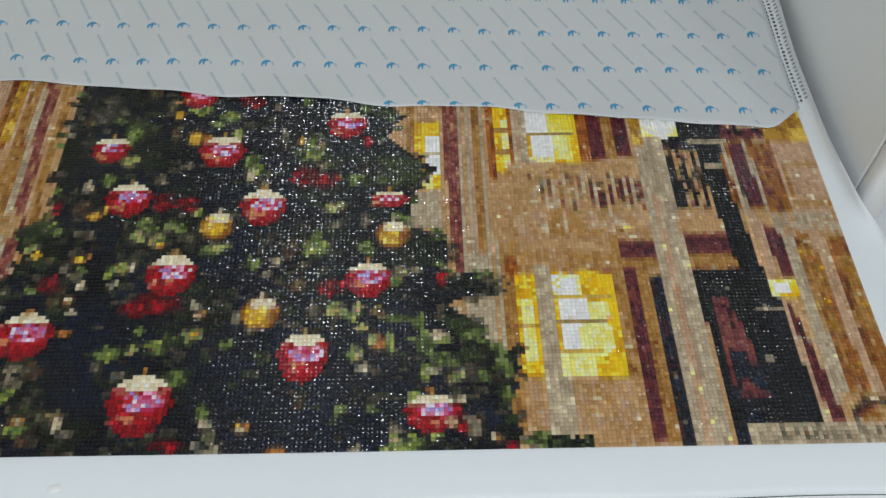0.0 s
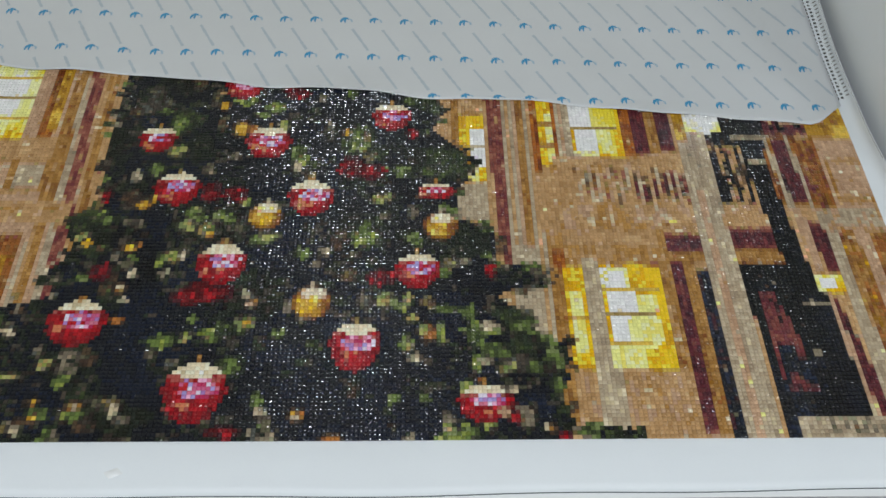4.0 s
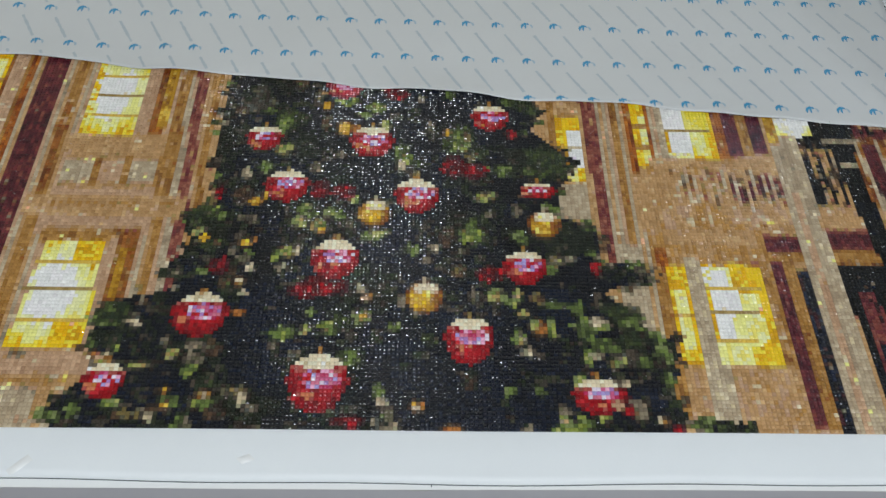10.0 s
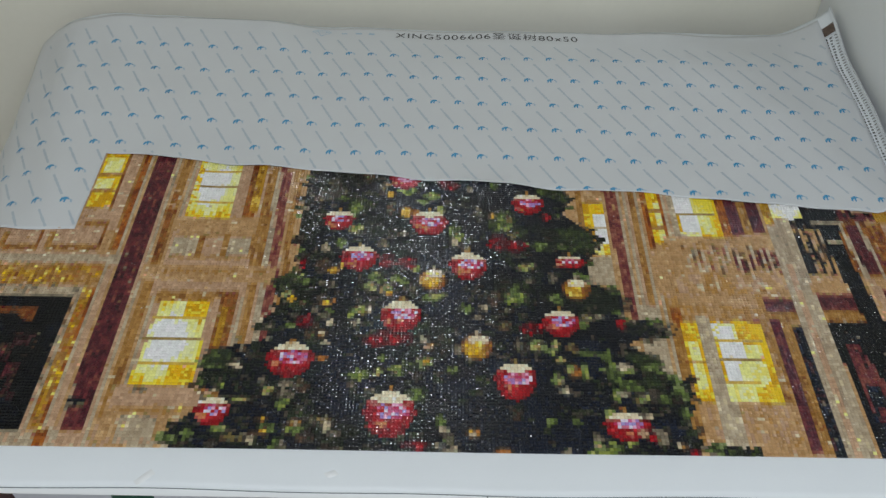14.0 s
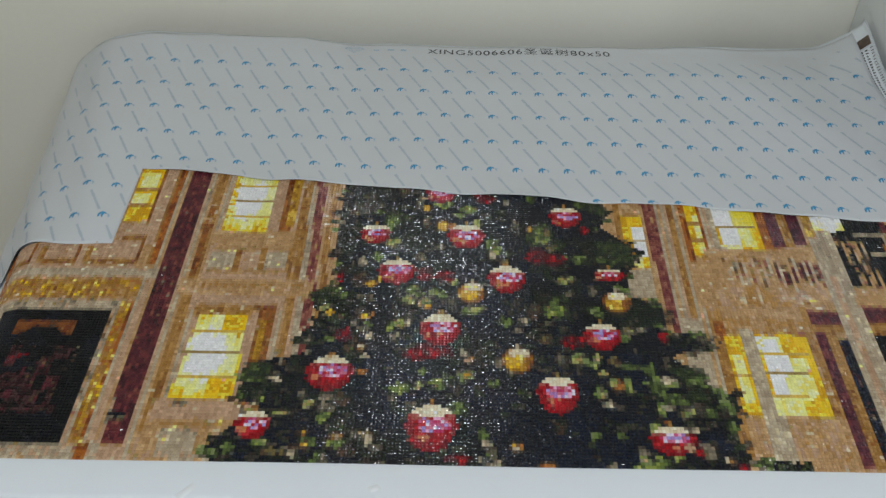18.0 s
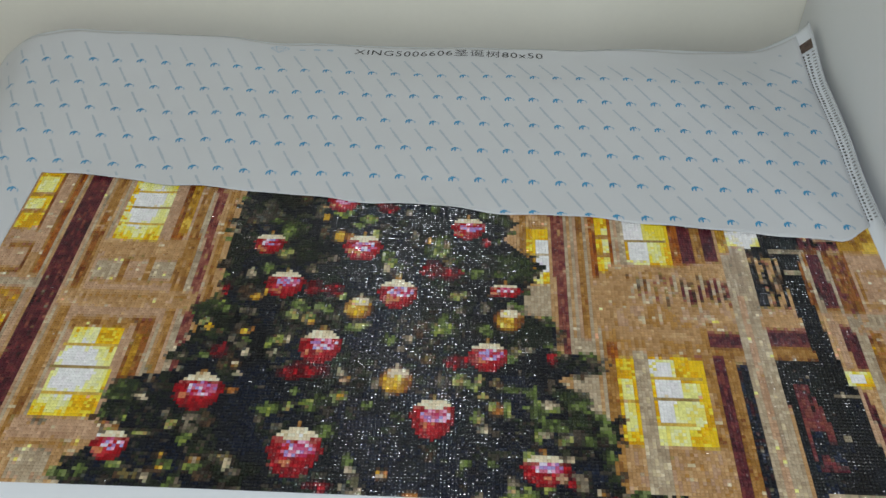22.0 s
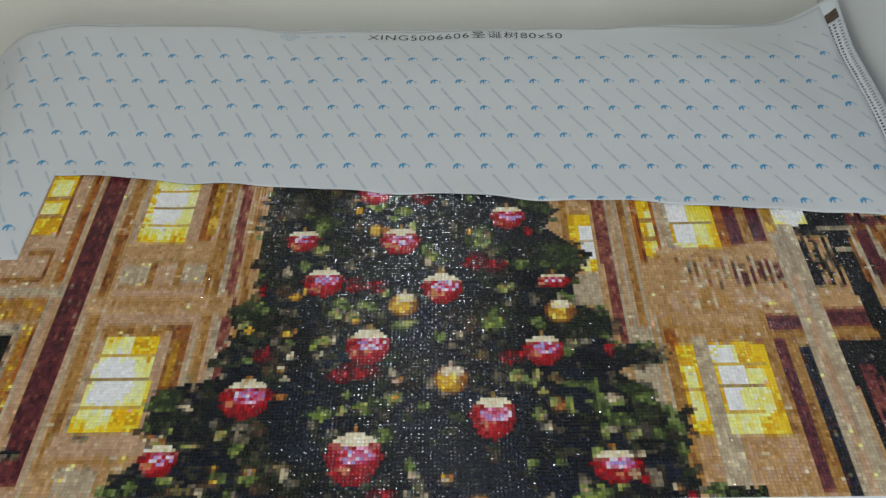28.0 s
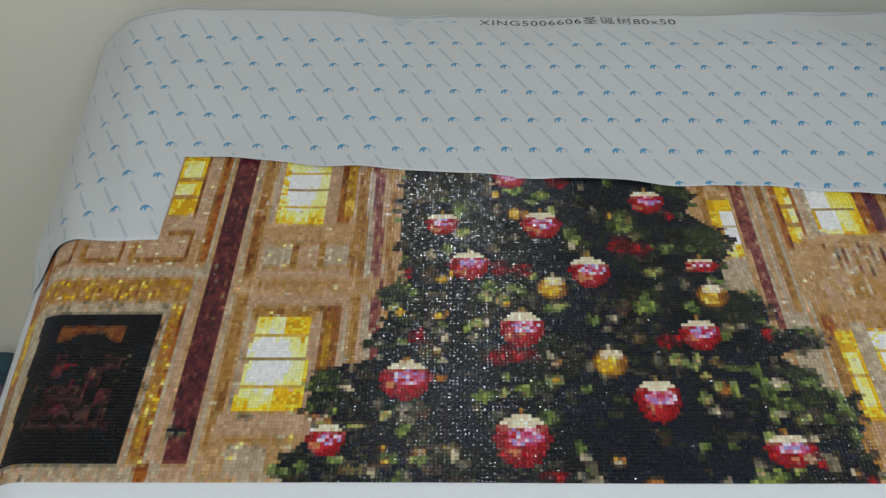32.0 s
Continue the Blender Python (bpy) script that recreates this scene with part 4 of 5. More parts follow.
def dab(x, y, rx, ry, h, alpha=0.9, rough=0.5):
    """One touch of paint with a soft, uneven rim."""
    i0, i1, j0, j1 = max(0, int(x - rx * 1.4)), min(NI, int(x + rx * 1.4) + 2), max(0, int(y - ry * 1.4)), min(NJ, int(y + ry * 1.4) + 2)
    if i0 >= i1 or j0 >= j1:
        return
    n = (j1 - j0, i1 - i0)
    d = ((ii[j0:j1, i0:i1] - x) / rx) ** 2 + ((jj[j0:j1, i0:i1] - y) / ry) ** 2 + (rng.rand(*n) - 0.5) * rough
    w = (alpha * np.clip((1.35 - d) / 0.6, 0, 1))[..., None]
    IMG[j0:j1, i0:i1] += w * (tone_of(h) * (1 + rng.randn(*n) * 0.08)[..., None] - IMG[j0:j1, i0:i1])


def mixed(h, k, f):
    a = tone_of(h) * (1 - f) + tone_of(k) * f
    return int(a[0]) << 16 | int(a[1]) << 8 | int(a[2])


def clump(x, y, rx, ry, h):
    """A tuft of needles: a dark ground and many short touches, the lightest towards the middle."""
    rx, ry = max(rx * 1.25, 1.0), max(ry * 1.25, 1.0)
    dab(x, y, rx * 1.35, ry * 1.35, mixed(h, 0x14161B, 0.72), 0.6, 0.9)
    dab(x, y, rx * 0.95, ry * 0.95, mixed(h, 0x1A1D18, 0.3), 0.7, 0.9)
    for _ in range(int(rx * ry * 1.1) + 3):
        px, py = x + rng.randn() * rx * 0.5, y + rng.randn() * ry * 0.5
        f = rng.rand()
        dab(px, py, 0.55 + 0.4 * rng.rand(), 0.55 + 0.6 * rng.rand(), mixed(h, 0x1A1D18, f * 0.8) if f < 0.6 else mixed(h, 0xC0BC98, (f - 0.6) * 0.7), 0.85)


def lit(x, y, rx, ry, h):
    dab(x, y, max(rx, 0.8) * 1.5, max(ry, 0.8) * 1.5, mixed(h, 0x2A2018, 0.7), 0.6)
    dab(x, y, max(rx, 0.7), max(ry, 0.7), h, 0.95, 0.3)


def ribbon(x, y, rx, ry, h):
    rx, ry = rx * 1.2, ry * 1.2
    dab(x, y, rx * 1.05, ry * 1.05, 0x4A1016, 0.9)
    for _ in range(int(rx * ry * 0.5) + 2):
        dab(x + rng.randn() * rx * 0.45, y + rng.randn() * ry * 0.45, 0.9, 0.8, (h, 0x93141E, 0x5C0E16, 0xA41C24)[rng.randint(4)], 0.85)


# the rim of the tree: tips that reach over the house, and house that shows between them
rim = [k for k in np.argwhere(tree[1:-1, 1:-1] & ~(tree[:-2, 1:-1] & tree[2:, 1:-1] & tree[1:-1, :-2] & tree[1:-1, 2:])) + 1 if k[0] < 112]
for j, i in rim:
    f = rng.rand()
    if f < 0.30:
        dab(i + rng.randn() * 1.6, j + rng.randn() * 1.6, 0.7 + rng.rand() * 1.1, 0.6 + rng.rand() * 0.9, (0x14161B, 0x2E3A20, 0x1A201A, 0x5F7038, 0x463829)[rng.randint(5)], 0.9)
    elif f < 0.42 and not 117 < i < 124:
        dab(i + rng.randn() * 1.2, j + rng.randn() * 1.2, 0.7 + rng.rand() * 0.7, 0.6 + rng.rand() * 0.6, (0x8A7658, 0x98907A, 0x7A6A48)[rng.randint(3)], 0.8)
# twigs half lost in the dark
leafy = soft(7, 5) * 0.6 + soft(3, 2.4) * 0.4
for _ in range(3200):
    x, y = 92 + rng.rand() * 140, rng.rand() * 118
    i, j = int(x), int(y)
    if tree[j, i] and leafy[j, i] > (0.80 if hollow[j, i] else 0.66 if deep[j, i] else 0.47 + 0.12 * rng.rand()):
        dab(x, y, 0.6 + rng.rand(), 0.5 + 0.6 * rng.rand(), (0x2B2F22, 0x39392C, 0x463E36, 0x38342E, 0x263022, 0x55523F, 0x2C2420)[rng.randint(7)], 0.45 + 0.4 * rng.rand())
for at in ((121.8, 105.6, 2.3, 2.8), (224.5, 42.2, 4.8, 2), (110, 22.4, 4.9, 4.2), (95, 5.6, 2.2, 1.6),):
    clump(*at, 0x14161B)
for at in ((125.6, 101, 2.9, 2.7), (126.4, 106.8, 1.9, 1.9), (223.2, 18.7, 2.6, 1.8),):
    clump(*at, 0x4B4D48)
for at in ((121.5, 98.2, 1.3, 1.8), (143.3, 59.7, 1.4, 3), (127, 66.6, 2.6, 2.7), (180.1, 53.4, 1.6, 2), (125.6, 20.1, 1.7, 1.3), (114.6, 4.5, 1, 1.2), (128.2, 3.7, 1.7, 1.3), (125.7, 41.8, 1.9, 1.3), (130, 9.2, 1.2, 1.1), (185.3, 12.5, 1.1, 1.7), (224, 5.9, 1, 0.8),):
    clump(*at, 0x463829)
for at in ((129.8, 98.9, 1.4, 1.1), (135.5, 94.5, 2.5, 2.7), (157, 97.1, 1.6, 0.7), (131.4, 76.5, 1.2, 2), (181.5, 105.1, 1.3, 1.2), (167.8, 82.2, 1.4, 2.9), (184.1, 87.7, 2.7, 3.5), (198.1, 103.1, 1.6, 1.6), (195.4, 76.5, 2.1, 1.4), (204.9, 82.8, 2.2, 1.5), (202.7, 76.6, 1.5, 1.2), (208.8, 82.2, 2.2, 1.3), (121.9, 59.9, 1.1, 0.7), (129.9, 47.5, 0.7, 1.6), (119.4, 42.1, 1.4, 0.7), (142.5, 62.1, 1.3, 1.1), (145.3, 60.1, 1.2, 1.1), (149.5, 61.2, 1.3, 1.3), (151.9, 60.2, 1.2, 1.3), (160.4, 53.2, 1.7, 1.1), (186.8, 57.7, 0.7, 1.5), (171.6, 49.4, 1.7, 0.9),):
    clump(*at, 0x5F7038)
for at in ((216.7, 56.9, 1.5, 0.9), (208.5, 56.3, 1.3, 1.3), (198.2, 54.5, 1.6, 0.9), (199.6, 52.6, 1.1, 0.9), (206.7, 43.9, 1.1, 1.2), (227.9, 45, 1.7, 0.7), (96.9, 27.6, 1.4, 0.9), (100.5, 26.8, 2.2, 0.8), (97.4, 22.9, 0.6, 1.4), (121.5, 15, 1.1, 1), (117.3, 6.5, 1.5, 1), (96.9, 4.4, 0.9, 1.2), (93.2, 2.5, 1.1, 0.9), (90.6, 3, 0.7, 1.1), (121.2, 1.8, 0.6, 1.2), (142.8, 24.9, 1.2, 1.1), (152.6, 25, 1.2, 0.8), (147.3, 30.2, 0.8, 0.9), (157.4, 18.1, 1.9, 1.8), (167.5, 26.5, 1.1, 0.8), (206.7, 33.1, 2.7, 0.5), (213.4, 26.2, 2, 1.4),):
    clump(*at, 0x5F7038)
for at in ((223.1, 28.5, 1.8, 1.3), (225.9, 29.5, 1.1, 1.1), (218.2, 21.5, 2.4, 1.1), (230.7, 20.9, 1.2, 1.8), (231.8, 18.5, 0.9, 1.2), (164.3, 9.6, 0.9, 1.5), (166.1, 4.8, 0.5, 1.1), (194, 9.7, 0.9, 0.6), (201, 9.9, 0.8, 0.4), (230.9, 12.7, 0.9, 1.7), (236.9, 1.9, 2.3, 0.9), (226.2, 17.3, 1, 0.9), (229.3, 24.8, 1.1, 0.9), (211.9, 31.7, 1.1, 1.6), (215.1, 23.2, 1.9, 0.8),):
    clump(*at, 0x5F7038)
for at in ((130.2, 102.3, 1, 1.1), (144.5, 76.7, 1.2, 1.4), (150.7, 81.5, 1.2, 0.4), (173.3, 104.2, 0.6, 0.9), (175.7, 92.4, 0.6, 1.1), (126.6, 49.2, 0.8, 0.9), (129, 45.8, 1.2, 1), (129.8, 58.8, 0.6, 0.6), (127.1, 58.7, 0.6, 0.6), (154.9, 56.7, 0.9, 1.1), (191.2, 61.4, 0.9, 0.6), (198.5, 62.6, 0.7, 1.5), (175.2, 46.1, 1.1, 1), (228.6, 43.3, 0.7, 1), (105.4, 28.4, 1.2, 1.1), (114.2, 21.5, 0.5, 0.9), (121.6, 20.9, 1.5, 0.7), (121.5, 17.8, 1.8, 0.6), (111.9, 3.3, 0.7, 0.5), (122.9, 0.7, 0.7, 0.5), (131.6, 43.1, 0.8, 1), (139.1, 20.9, 1, 0.9),):
    clump(*at, 0x6A6052)
for at in ((144.5, 18.8, 0.8, 0.9), (186.9, 35.5, 1.2, 1.1), (172.3, 30.6, 0.9, 1.1), (169.2, 33.6, 0.9, 1.5), (136.1, 4.6, 0.9, 0.7), (164, 2.1, 0.6, 0.9), (167, 4.8, 0.7, 1.1), (197.9, 0.4, 1.2, 0.7), (206.3, 4.8, 0.9, 1.1), (216.8, 33.4, 1.1, 0.8), (218.4, 11.4, 1.3, 0.7),):
    clump(*at, 0x6A6052)
for at in ((134.3, 91.6, 1.2, 1.7), (151.9, 102.5, 2.4, 1.1), (160.1, 99.9, 1.9, 1.6), (169.1, 79.9, 1.5, 1.7), (182.5, 85.2, 0.9, 1.3), (204.5, 81.8, 0.9, 1), (118.4, 61.8, 1.9, 1.1), (137.3, 47.6, 0.8, 1.4), (155.8, 65.5, 1.2, 1.1), (186.6, 54, 2.6, 2), (209, 59, 0.7, 1.7), (102, 20.8, 1.2, 0.6), (120.7, 13.5, 0.9, 0.9), (125.3, 6.4, 2.1, 0.5), (140.6, 24.3, 2.2, 1.1), (151.7, 26.8, 1.7, 0.9), (195.9, 33.8, 1.2, 0.5), (204.9, 26.8, 0.7, 1.9), (212.8, 28.4, 0.9, 1.1), (212.6, 18.5, 0.5, 1), (205.3, 0.3, 1, 0.5), (210.8, 12.7, 0.9, 1),):
    clump(*at, 0x8C9646)
for at in ((211, 1.6, 1.6, 0.9), (207.4, 0.4, 1.5, 0.7), (215.1, 3.7, 0.8, 0.5),):
    clump(*at, 0x8C9646)
for at in ((139.3, 94.6, 1.6, 1.8), (172.5, 78.6, 1.5, 1), (180.2, 86, 1.2, 1.3), (189.4, 82.6, 1.5, 1.7), (202.1, 101.8, 2.3, 1.8), (204.7, 99.6, 1.6, 1.6), (207.5, 79.7, 3.9, 4.2), (209.5, 77.7, 2.2, 2.1), (116.5, 59.9, 2.6, 1.9), (116.5, 55.3, 2, 1.4), (120.2, 50, 2.2, 1.4), (189.7, 58.8, 0.9, 1.1), (100.8, 30.6, 2.6, 1.9), (125.1, 11.4, 1.8, 1), (155.6, 27.8, 1.9, 1.1), (154.9, 17.9, 1.3, 1.2), (175.9, 23.5, 1.1, 1.1), (221.4, 31.6, 3, 1.4), (242.9, 1.2, 2.3, 0.8), (223.7, 23.2, 2.4, 1.5),):
    clump(*at, 0x2E3A20)
for at in ((138.4, 109.4, 1.3, 1.4), (143.6, 104.8, 1.1, 1.6), (146.3, 92.5, 0.8, 2.6), (171.4, 74.1, 1.2, 1), (185.8, 88.8, 0.8, 1.7), (187.1, 80.9, 0.6, 1.7), (121.9, 50.7, 0.8, 0.9), (151.9, 52.2, 1.1, 1.1), (182.9, 43.3, 1.3, 1), (108.8, 3.2, 2.2, 0.8), (125.4, 38.8, 1.1, 1), (182.9, 42.8, 1.5, 1.2), (201.9, 34.9, 1.5, 0.8), (133.2, 8.7, 1.4, 1.5),):
    clump(*at, 0x675A36)
for at in ((163.2, 93.2, 1.1, 1.3), (135.5, 83.5, 2.3, 1.9), (185, 85.2, 0.8, 1.3), (116.7, 54.9, 1.1, 0.7), (147, 56.6, 1.7, 1.8), (142.1, 57.1, 1.3, 1.1), (162.6, 54.3, 2.3, 1.1), (189.8, 66.5, 1.8, 1), (192.3, 67.5, 0.9, 0.6), (208, 46.8, 2, 1.4), (116.6, 18.7, 1.2, 1), (105.3, 5.8, 1.8, 0.7), (159.8, 29.5, 1.6, 1.4), (146.4, 25.7, 0.8, 0.5), (191.7, 35.6, 1.9, 1.5), (197.3, 36.3, 0.5, 1.5), (197, 23.6, 0.9, 1.8), (218.3, 26.9, 1.2, 0.6), (219.3, 17.2, 1.6, 0.6), (206.7, 2.3, 0.7, 0.7),):
    clump(*at, 0x98975C)
for at in ((126.3, 74.4, 0.9, 1.4), (167.5, 77.7, 0.6, 0.8), (131, 43.6, 0.6, 0.7), (138.5, 43.2, 0.4, 0.8), (177, 49.6, 1.1, 1.1), (211.2, 47.2, 1.1, 0.7), (106, 26.7, 0.4, 0.6), (114.4, 2.6, 0.5, 0.4), (130.6, 35.8, 0.5, 0.5), (159.2, 36.9, 1, 0.8), (199.4, 20, 0.9, 0.7), (215.2, 19.3, 1.1, 0.6), (134.1, 6.8, 0.6, 0.4), (165.2, 6.8, 0.5, 0.5), (167.3, 0.2, 1.5, 0.5), (221.1, 12, 0.9, 0.6),):
    clump(*at, 0xB4AF96)
for at in ((141.5, 84.9, 3.1, 4.2), (211.4, 53.2, 5.5, 3.6), (100.9, 22.9, 2.8, 1.8),):
    clump(*at, 0x1A201A)
for at in ((99.4, 1.7, 1.4, 0.9), (225.6, 7.8, 3.3, 1.5),):
    clump(*at, 0x1A2130)
for at in ((160.5, 34.9, 0.7, 1.1), (223.4, 5.1, 1.3, 2.1),):
    clump(*at, 0xA8886C)
for at in ((198.3, 90.1, 1.4, 1.7), (182.4, 77.7, 2.7, 3.1), (187.1, 76.2, 3, 2.2), (145, 36.4, 2.7, 1.8), (150.2, 38.1, 4.6, 2.5), (146.7, 68.8, 2.1, 2.7), (152.8, 67.9, 2.2, 2.3), (165.8, 105.3, 2.6, 1.9), (163.5, 107.6, 1.6, 1.4), (123.5, 43.8, 2.3, 2), (217.4, 44, 1, 1.9), (157.6, 2, 2.9, 1.2), (191.2, 42.2, 3.1, 1.7), (120.3, 67.5, 0.9, 2.1), (231.6, 0.8, 0.9, 0.8),):
    ribbon(*at, 0x7A1A22)
for at in ((146, 100.3, 1, 1.4), (151.8, 91.5, 1.9, 2.4), (180.5, 90.5, 0.9, 1.1), (130, 64.5, 1.5, 1.1), (132.5, 66.7, 0.6, 1.3), (118.4, 52.5, 1.1, 1.2), (129.2, 50.8, 1.3, 1.1), (148, 55.3, 0.7, 1.1), (101.6, 18.4, 0.8, 1), (116.4, 9.3, 0.7, 0.8), (117.2, 5.3, 0.7, 0.4), (125.2, 8.1, 1.4, 1), (129, 39, 1.1, 1.3), (160, 29.5, 0.8, 0.9), (172.8, 5.9, 1, 1.1), (180.8, 0.3, 0.7, 0.5), (228.7, 2.4, 0.6, 0.5),):
    lit(*at, 0xC9A22E)
for at in ((155.2, 91.1, 1.3, 1.7), (131.2, 51.9, 0.7, 0.7), (98.5, 18.6, 0.8, 0.7), (130, 30.2, 1.5, 0.8), (202.1, 26.6, 1.6, 2), (174.1, 5.9, 0.6, 1.1), (181.3, 0.5, 1.8, 0.7), (214.2, 14.1, 0.8, 0.7), (161.3, 35.4, 0.5, 0.7),):
    lit(*at, 0xA86A34)
for at in ((137, 84, 0.9, 1), (140.2, 48.2, 1.8, 1.6), (101.1, 16.1, 2.3, 0.6), (109.4, 15.6, 2, 0.7), (198.5, 30.6, 1.2, 1), (200.9, 27.4, 1.1, 1.3), (217.2, 27, 1.1, 0.8),):
    lit(*at, 0x98975C)
for at in ((118.9, 64.6, 0.7, 1.7),):
    lit(*at, 0x675A36)
for at in ((142.2, 48.5, 0.7, 1.2), (101.6, 18.4, 0.4, 0.6), (125.2, 8.1, 0.4, 0.7), (129, 39.4, 0.7, 0.7), (173.1, 5.5, 0.5, 0.5), (227.6, 2.9, 0.6, 0.5), (216, 28.4, 1.6, 1.3),):
    lit(*at, 0xB4AF96)


def gold_ball(cx, cy, r):
    dab(cx, cy, r, r * 1.05, 0x9A701E, 0.97, 0.15)
    dab(cx - r * 0.1, cy - r * 0.1, r * 0.75, r * 0.6, 0xC79A26, 0.9)
    dab(cx + r * 0.7, cy - r * 0.2, r * 0.25, r * 0.6, 0x7A4A1E, 0.8)
    dab(cx + r * 0.1, cy + r * 0.62, r * 0.7, r * 0.42, 0xD6CCB0, 0.95, 0.3)
    for _ in range(5):
        dab(cx + rng.randn() * r * 0.35, cy + rng.randn() * r * 0.35, 0.6, 0.6, 0xE0C860, 0.8)
    dab(cx + 0.3, cy + r * 1.2, 0.7, 1.0, 0xB8AE90, 0.8)


SHINE = np.zeros((NJ, NI), bool)


def bauble(cx, cy, r, tall=0.95):
    """A red glass ball: a dark rim, a frosted cap, a glimmering middle and warm reflections low at one side."""
    ry = r * tall
    round_ = ((ii - cx) / r) ** 2 + ((jj - cy) / ry) ** 2 + np.where(jj < cy, 0.24 * ((ii - cx) / r) ** 2, 0)
    b = round_ < 1
    f = np.clip(round_, 0, 1)[..., None]
    IMG[b] = (tone_of(0xA8161F) * (1 - f) + tone_of(0x6E0E17) * f)[b]
    IMG[b] *= (1 + rng.randn(NJ, NI) * 0.12)[b][:, None]
    for _ in range(int(r * 1.6)):
        dab(cx - r * 0.4 + rng.randn() * r * 0.18, cy - ry * (0.1 + 0.5 * rng.rand()), 0.9, 0.7, (0xB9714F, 0xC04048, 0x7C0F18, 0xC08A5A)[rng.randint(4)], 0.7)
    cap = b & (jj > cy + ry * 0.52 + 0.10 * ry * ((ii - cx) / r) ** 2)
    IMG[cap] = tone_of(0xD2C6B2) * (1 + rng.randn(cap.sum()) * 0.06)[:, None]
    low = b & ~cap & (jj > cy + ry * 0.38) & (rng.rand(NJ, NI) > 0.4)
    IMG[low] = 0.55 * IMG[low] + 0.45 * tone_of(0xC98A8A)
    dab(cx, cy + ry + 0.7, 0.9, 1.0, 0x8A6A38, 0.9)
    SHINE[b & ~cap & ell(cx + r * 0.12, cy + ry * 0.14, r * 0.62, ry * 0.36) & (rng.rand(NJ, NI) > 0.12)] = True


for at in ((161.2, 61, 4), (205.4, 58, 4), (174.5, 35, 4.2)):
    gold_ball(*at)
for at in ((129.5, 87.6, 5.2, 0.95), (159.5, 86.4, 6.2, 0.95), (192.6, 96.4, 5.6, 0.9), (137.6, 70, 6.2, 0.9), (172.2, 67, 6.2, 0.95), (152, 46, 6.4, 0.95), (150.5, 11.4, 7.2, 1.05), (185.3, 23, 6.2, 1.05), (204.6, 69.4, 5, 0.55), (199.6, 44, 5.8, 0.9), (121, 29.4, 7, 0.9), (150.6, 108, 5.6, 0.85), (214.5, 8.6, 6.4, 0.7), (102.2, 11.4, 5, 0.95)):
    bauble(*at)
for at in ((219.5, 9, 1.6, 1.4), (220.5, 5.5, 1.3, 1.2)):
    ribbon(*at, 0x93141E)
dab(218.6, 6.6, 1.4, 1.3, 0xB89480)

# drill colours for the blends
col(0x2B2F22, 0x39392C, 0x463E36, 0x38342E, 0x263022, 0x55523F, 0x2C2420, 0x6A6052, 0x7D7360, 0x8D8A70, 0x98975C, 0x5F7038, 0x8C9646, 0x4B4D48, 0x675A36, 0x1A201A, 0x221C18, 0x2E3A20, 0x463829, 0xA86A34, 0x7A1A22, 0x9A4A44)
TONES = np.array([tone_of(h) for h in PALETTE])
for _ in range(420):
    x, y = rng.rand() * NI, rng.rand() * NJ
    if front[int(y), int(x)] and IMG[int(y), int(x)].sum() > 260:
        dab(x, y, 0.55 + 0.5 * rng.rand(), 0.5 + 0.3 * rng.rand(), (0xC8BC98, 0xD8CFB4, 0xB8AC90, 0xD6C98A)[rng.randint(4)], 0.5 + 0.4 * rng.rand())
seen = IMG.reshape(-1, 3) + rng.randn(NI * NJ, 1) * np.where(front, 6.0, 2.5).reshape(-1, 1)
PIC = np.concatenate([((k[:, None, :] - TONES[None]) ** 2).sum(-1).argmin(1) for k in np.array_split(seen, 16)]).reshape(NJ, NI)
# iridescent reflections of coated drills, painted as a random bright hue per cell
PIC[SHINE] = rng.choice(SHIMMER, SHINE.sum())
fill(box(236.5, 240, 0.6, 4.2), LEAF, 1.5, 1.3, 0.7)
fill(box(239, 249.5, 0, 2.6) & (rng.rand(NJ, NI) > 0.12), PINE + LEAF[:1] + NAVY[:1], 1.6, 1.3, 0.7)


# ---- the drills ----
GAIN = 1.25
TINT = np.array([lin(h) for h in PALETTE]) * GAIN
TINT = np.minimum(TINT, 0.86)
SINGLE = (160, 190, 1, 11)


def drill_shape():
    """A square drill with cut corners, a crown in three rows of facets and a flat top: corner points and faces."""
    pts, fs = [], []
    for half, cut, z in ((0.001248, 0.00006, 0.0), (0.00121, 0.00014, 0.00040), (0.00099, 0.00038, 0.000605), (0.00077, 0.00036, 0.000765), (0.00055, 0.00030, 0.000892)):
        a, b = half, half - cut
        pts += [(x, y, z) for x, y in ((-b, -a), (b, -a), (a, -b), (a, b), (b, a), (-b, a), (-a, b), (-a, -b))]
    for ring in (0, 8, 16, 24):
        fs += [(ring + k, ring + (k + 1) % 8, ring + 8 + (k + 1) % 8, ring + 8 + k) for k in range(8)]
    fs += [(32, 33, 34, 39), (39, 34, 35, 38), (38, 35, 36, 37)]
    return np.array(pts), np.array(fs)


def done(i, j):
    """Whether a cell is drilled: all that the film leaves free, and a little under its edge."""
    u, v = U0 + (i + 0.5) * PITCH, V0 + (j + 0.5) * PITCH
    return v < max(film_near(u), film_near(u + 0.003)) + 0.004


cells = [(i, j) for j in range(NJ) for i in range(NI) if done(i, j)]
cells = np.array(cells)
cu, cv = U0 + (cells[:, 0] + 0.5) * PITCH, V0 + (cells[:, 1] + 0.5) * PITCH
P = lay(cu, cv, 0.0001)
E1 = lay(cu + 0.001, cv, 0.0001) - P
E2 = lay(cu, cv + 0.001, 0.0001) - P
E1 /= np.linalg.norm(E1, axis=1, keepdims=True)
N = np.cross(E1, E2)
N /= np.linalg.norm(N, axis=1, keepdims=True)
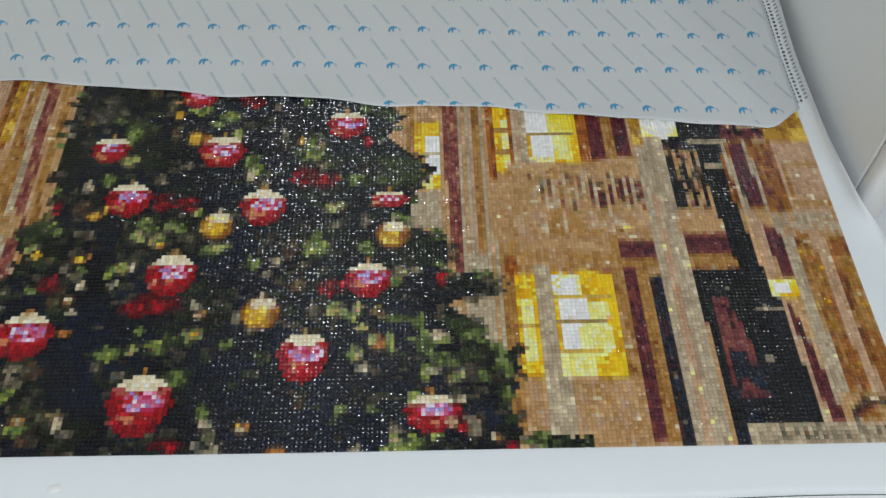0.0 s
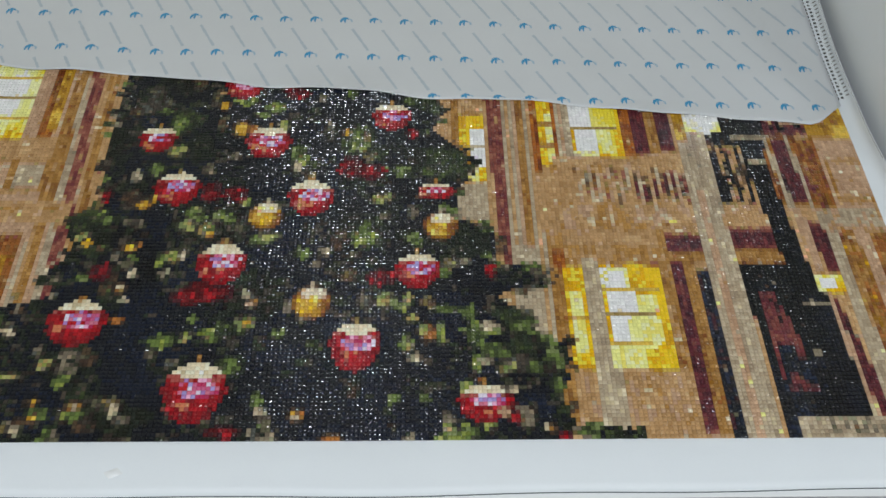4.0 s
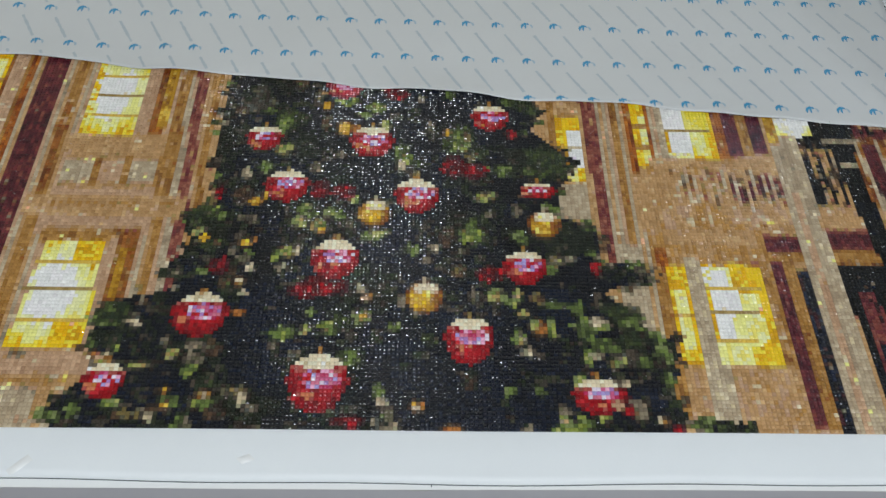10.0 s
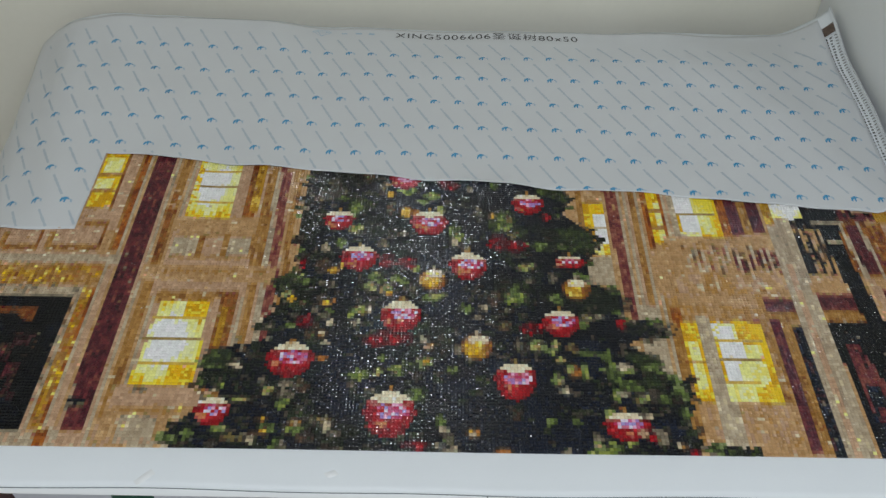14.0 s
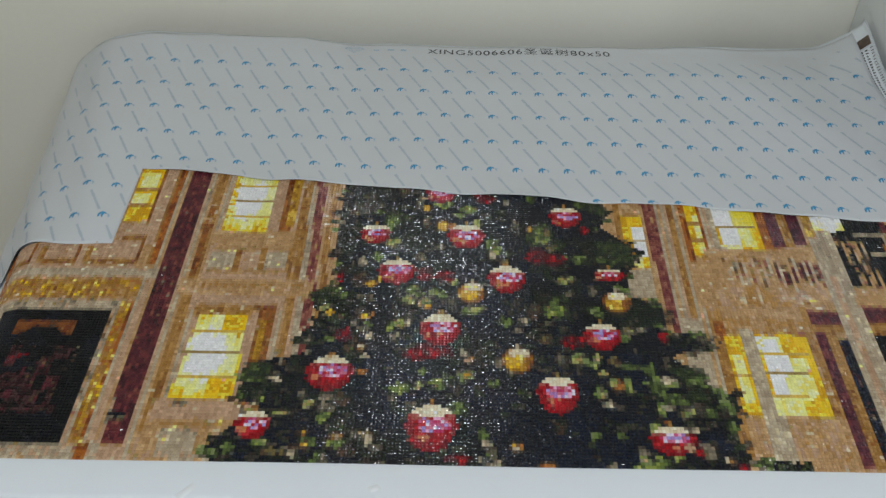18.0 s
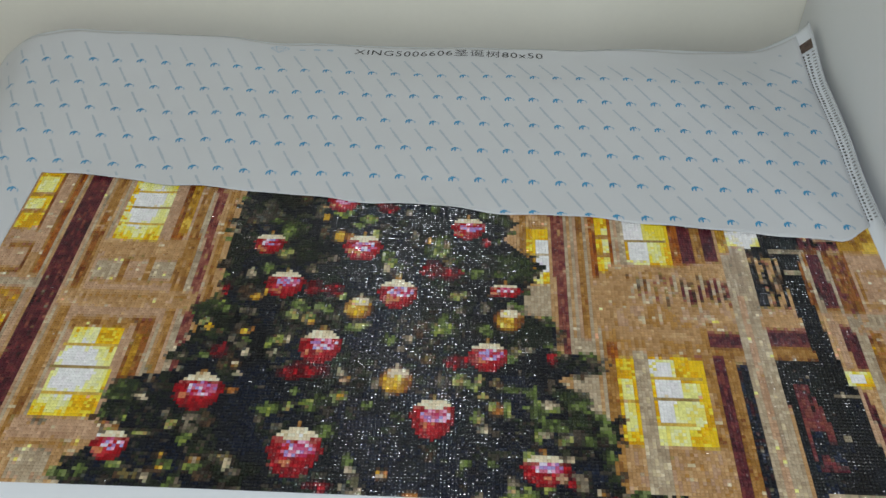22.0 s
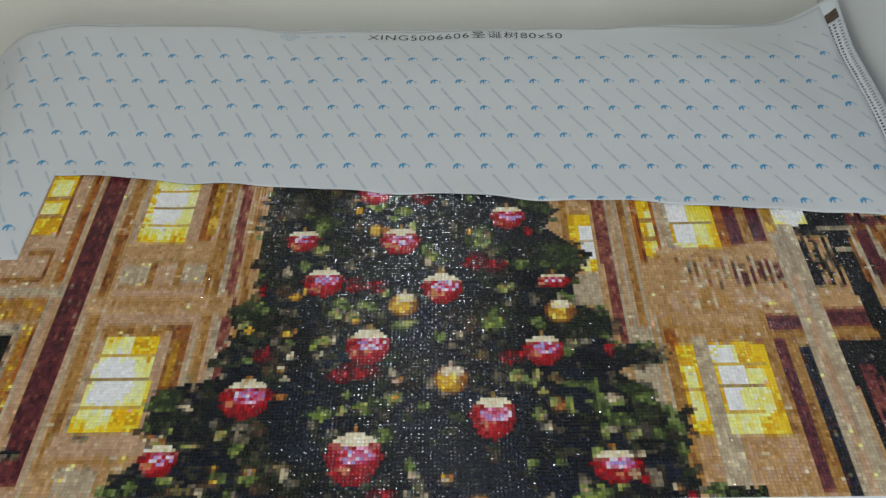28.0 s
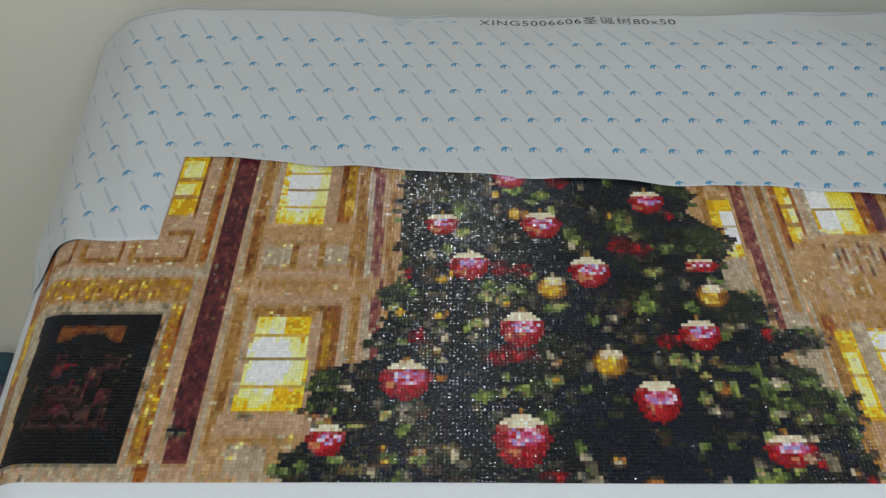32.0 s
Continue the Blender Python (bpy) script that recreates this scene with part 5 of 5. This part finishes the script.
# each drill sits a little askew
spread = np.where(rng.rand(len(P)) < 0.15, 0.10, 0.028)
N = N + E1 * (rng.randn(len(P)) * spread)[:, None] + np.cross(N, E1) * (rng.randn(len(P)) * spread)[:, None]
N /= np.linalg.norm(N, axis=1, keepdims=True)
turn = rng.randn(len(P)) * 0.018
E2 = np.cross(N, E1)
E1 = np.cross(E2, N)
E1 /= np.linalg.norm(E1, axis=1, keepdims=True)
E2 = np.cross(N, E1)
E1, E2 = E1 + E2 * turn[:, None], E2 - E1 * turn[:, None]
shape, quads = drill_shape()
NV, NQ = len(shape), len(quads)
single = (cells[:, 0] >= SINGLE[0]) & (cells[:, 0] < SINGLE[1]) & (cells[:, 1] >= SINGLE[2]) & (cells[:, 1] < SINGLE[3])
tone = PIC[cells[:, 1], cells[:, 0]]
jit = 1 + rng.randn(len(P)) * 0.05

many = ~single
n = int(many.sum())
tallness = 1 + rng.randn(n) * 0.07
verts = P[many][:, None, :] + shape[None, :, :1] * E1[many][:, None, :] + shape[None, :, 1:2] * E2[many][:, None, :] + shape[None, :, 2:] * tallness[:, None, None] * N[many][:, None, :]
faces = quads[None] + NV * np.arange(n)[:, None, None]
me = bpy.data.meshes.new("drill_mosaic")
me.vertices.add(n * NV)
me.vertices.foreach_set("co", verts.ravel())
me.loops.add(n * NQ * 4)
me.loops.foreach_set("vertex_index", faces.ravel().astype(np.int32))
me.polygons.add(n * NQ)
me.polygons.foreach_set("loop_start", np.arange(n * NQ, dtype=np.int32) * 4)
tint = me.attributes.new("tint", "FLOAT_COLOR", "POINT")
rgba = np.ones((n, NV, 4))
rgba[:, :, :3] = (TINT[tone[many]] * jit[many][:, None])[:, None, :]
tint.data.foreach_set("color", rgba.ravel())
me.materials.append(M_DRILL)
me.polygons.foreach_set("use_smooth", [False] * (n * NQ))
me.update()
me.validate()
tagged(part("drill_mosaic", me, painting, "square resin drills in the colours of the picture"), kind="stuff")

shared = {}
for k in np.nonzero(single)[0]:
    t = int(tone[k])
    if t not in shared:
        sm = mesh_of("drill", shape, quads, M_DRILL)
        a = sm.attributes.new("tint", "FLOAT_COLOR", "POINT")
        a.data.foreach_set("color", np.tile([*TINT[t], 1.0], NV))
        shared[t] = sm
    ob = part("drill", shared[t], painting)
    ob.matrix_local = Matrix(((E1[k][0], E2[k][0], N[k][0], P[k][0]), (E1[k][1], E2[k][1], N[k][1], P[k][1]), (E1[k][2], E2[k][2], N[k][2], P[k][2]), (0, 0, 0, 1)))
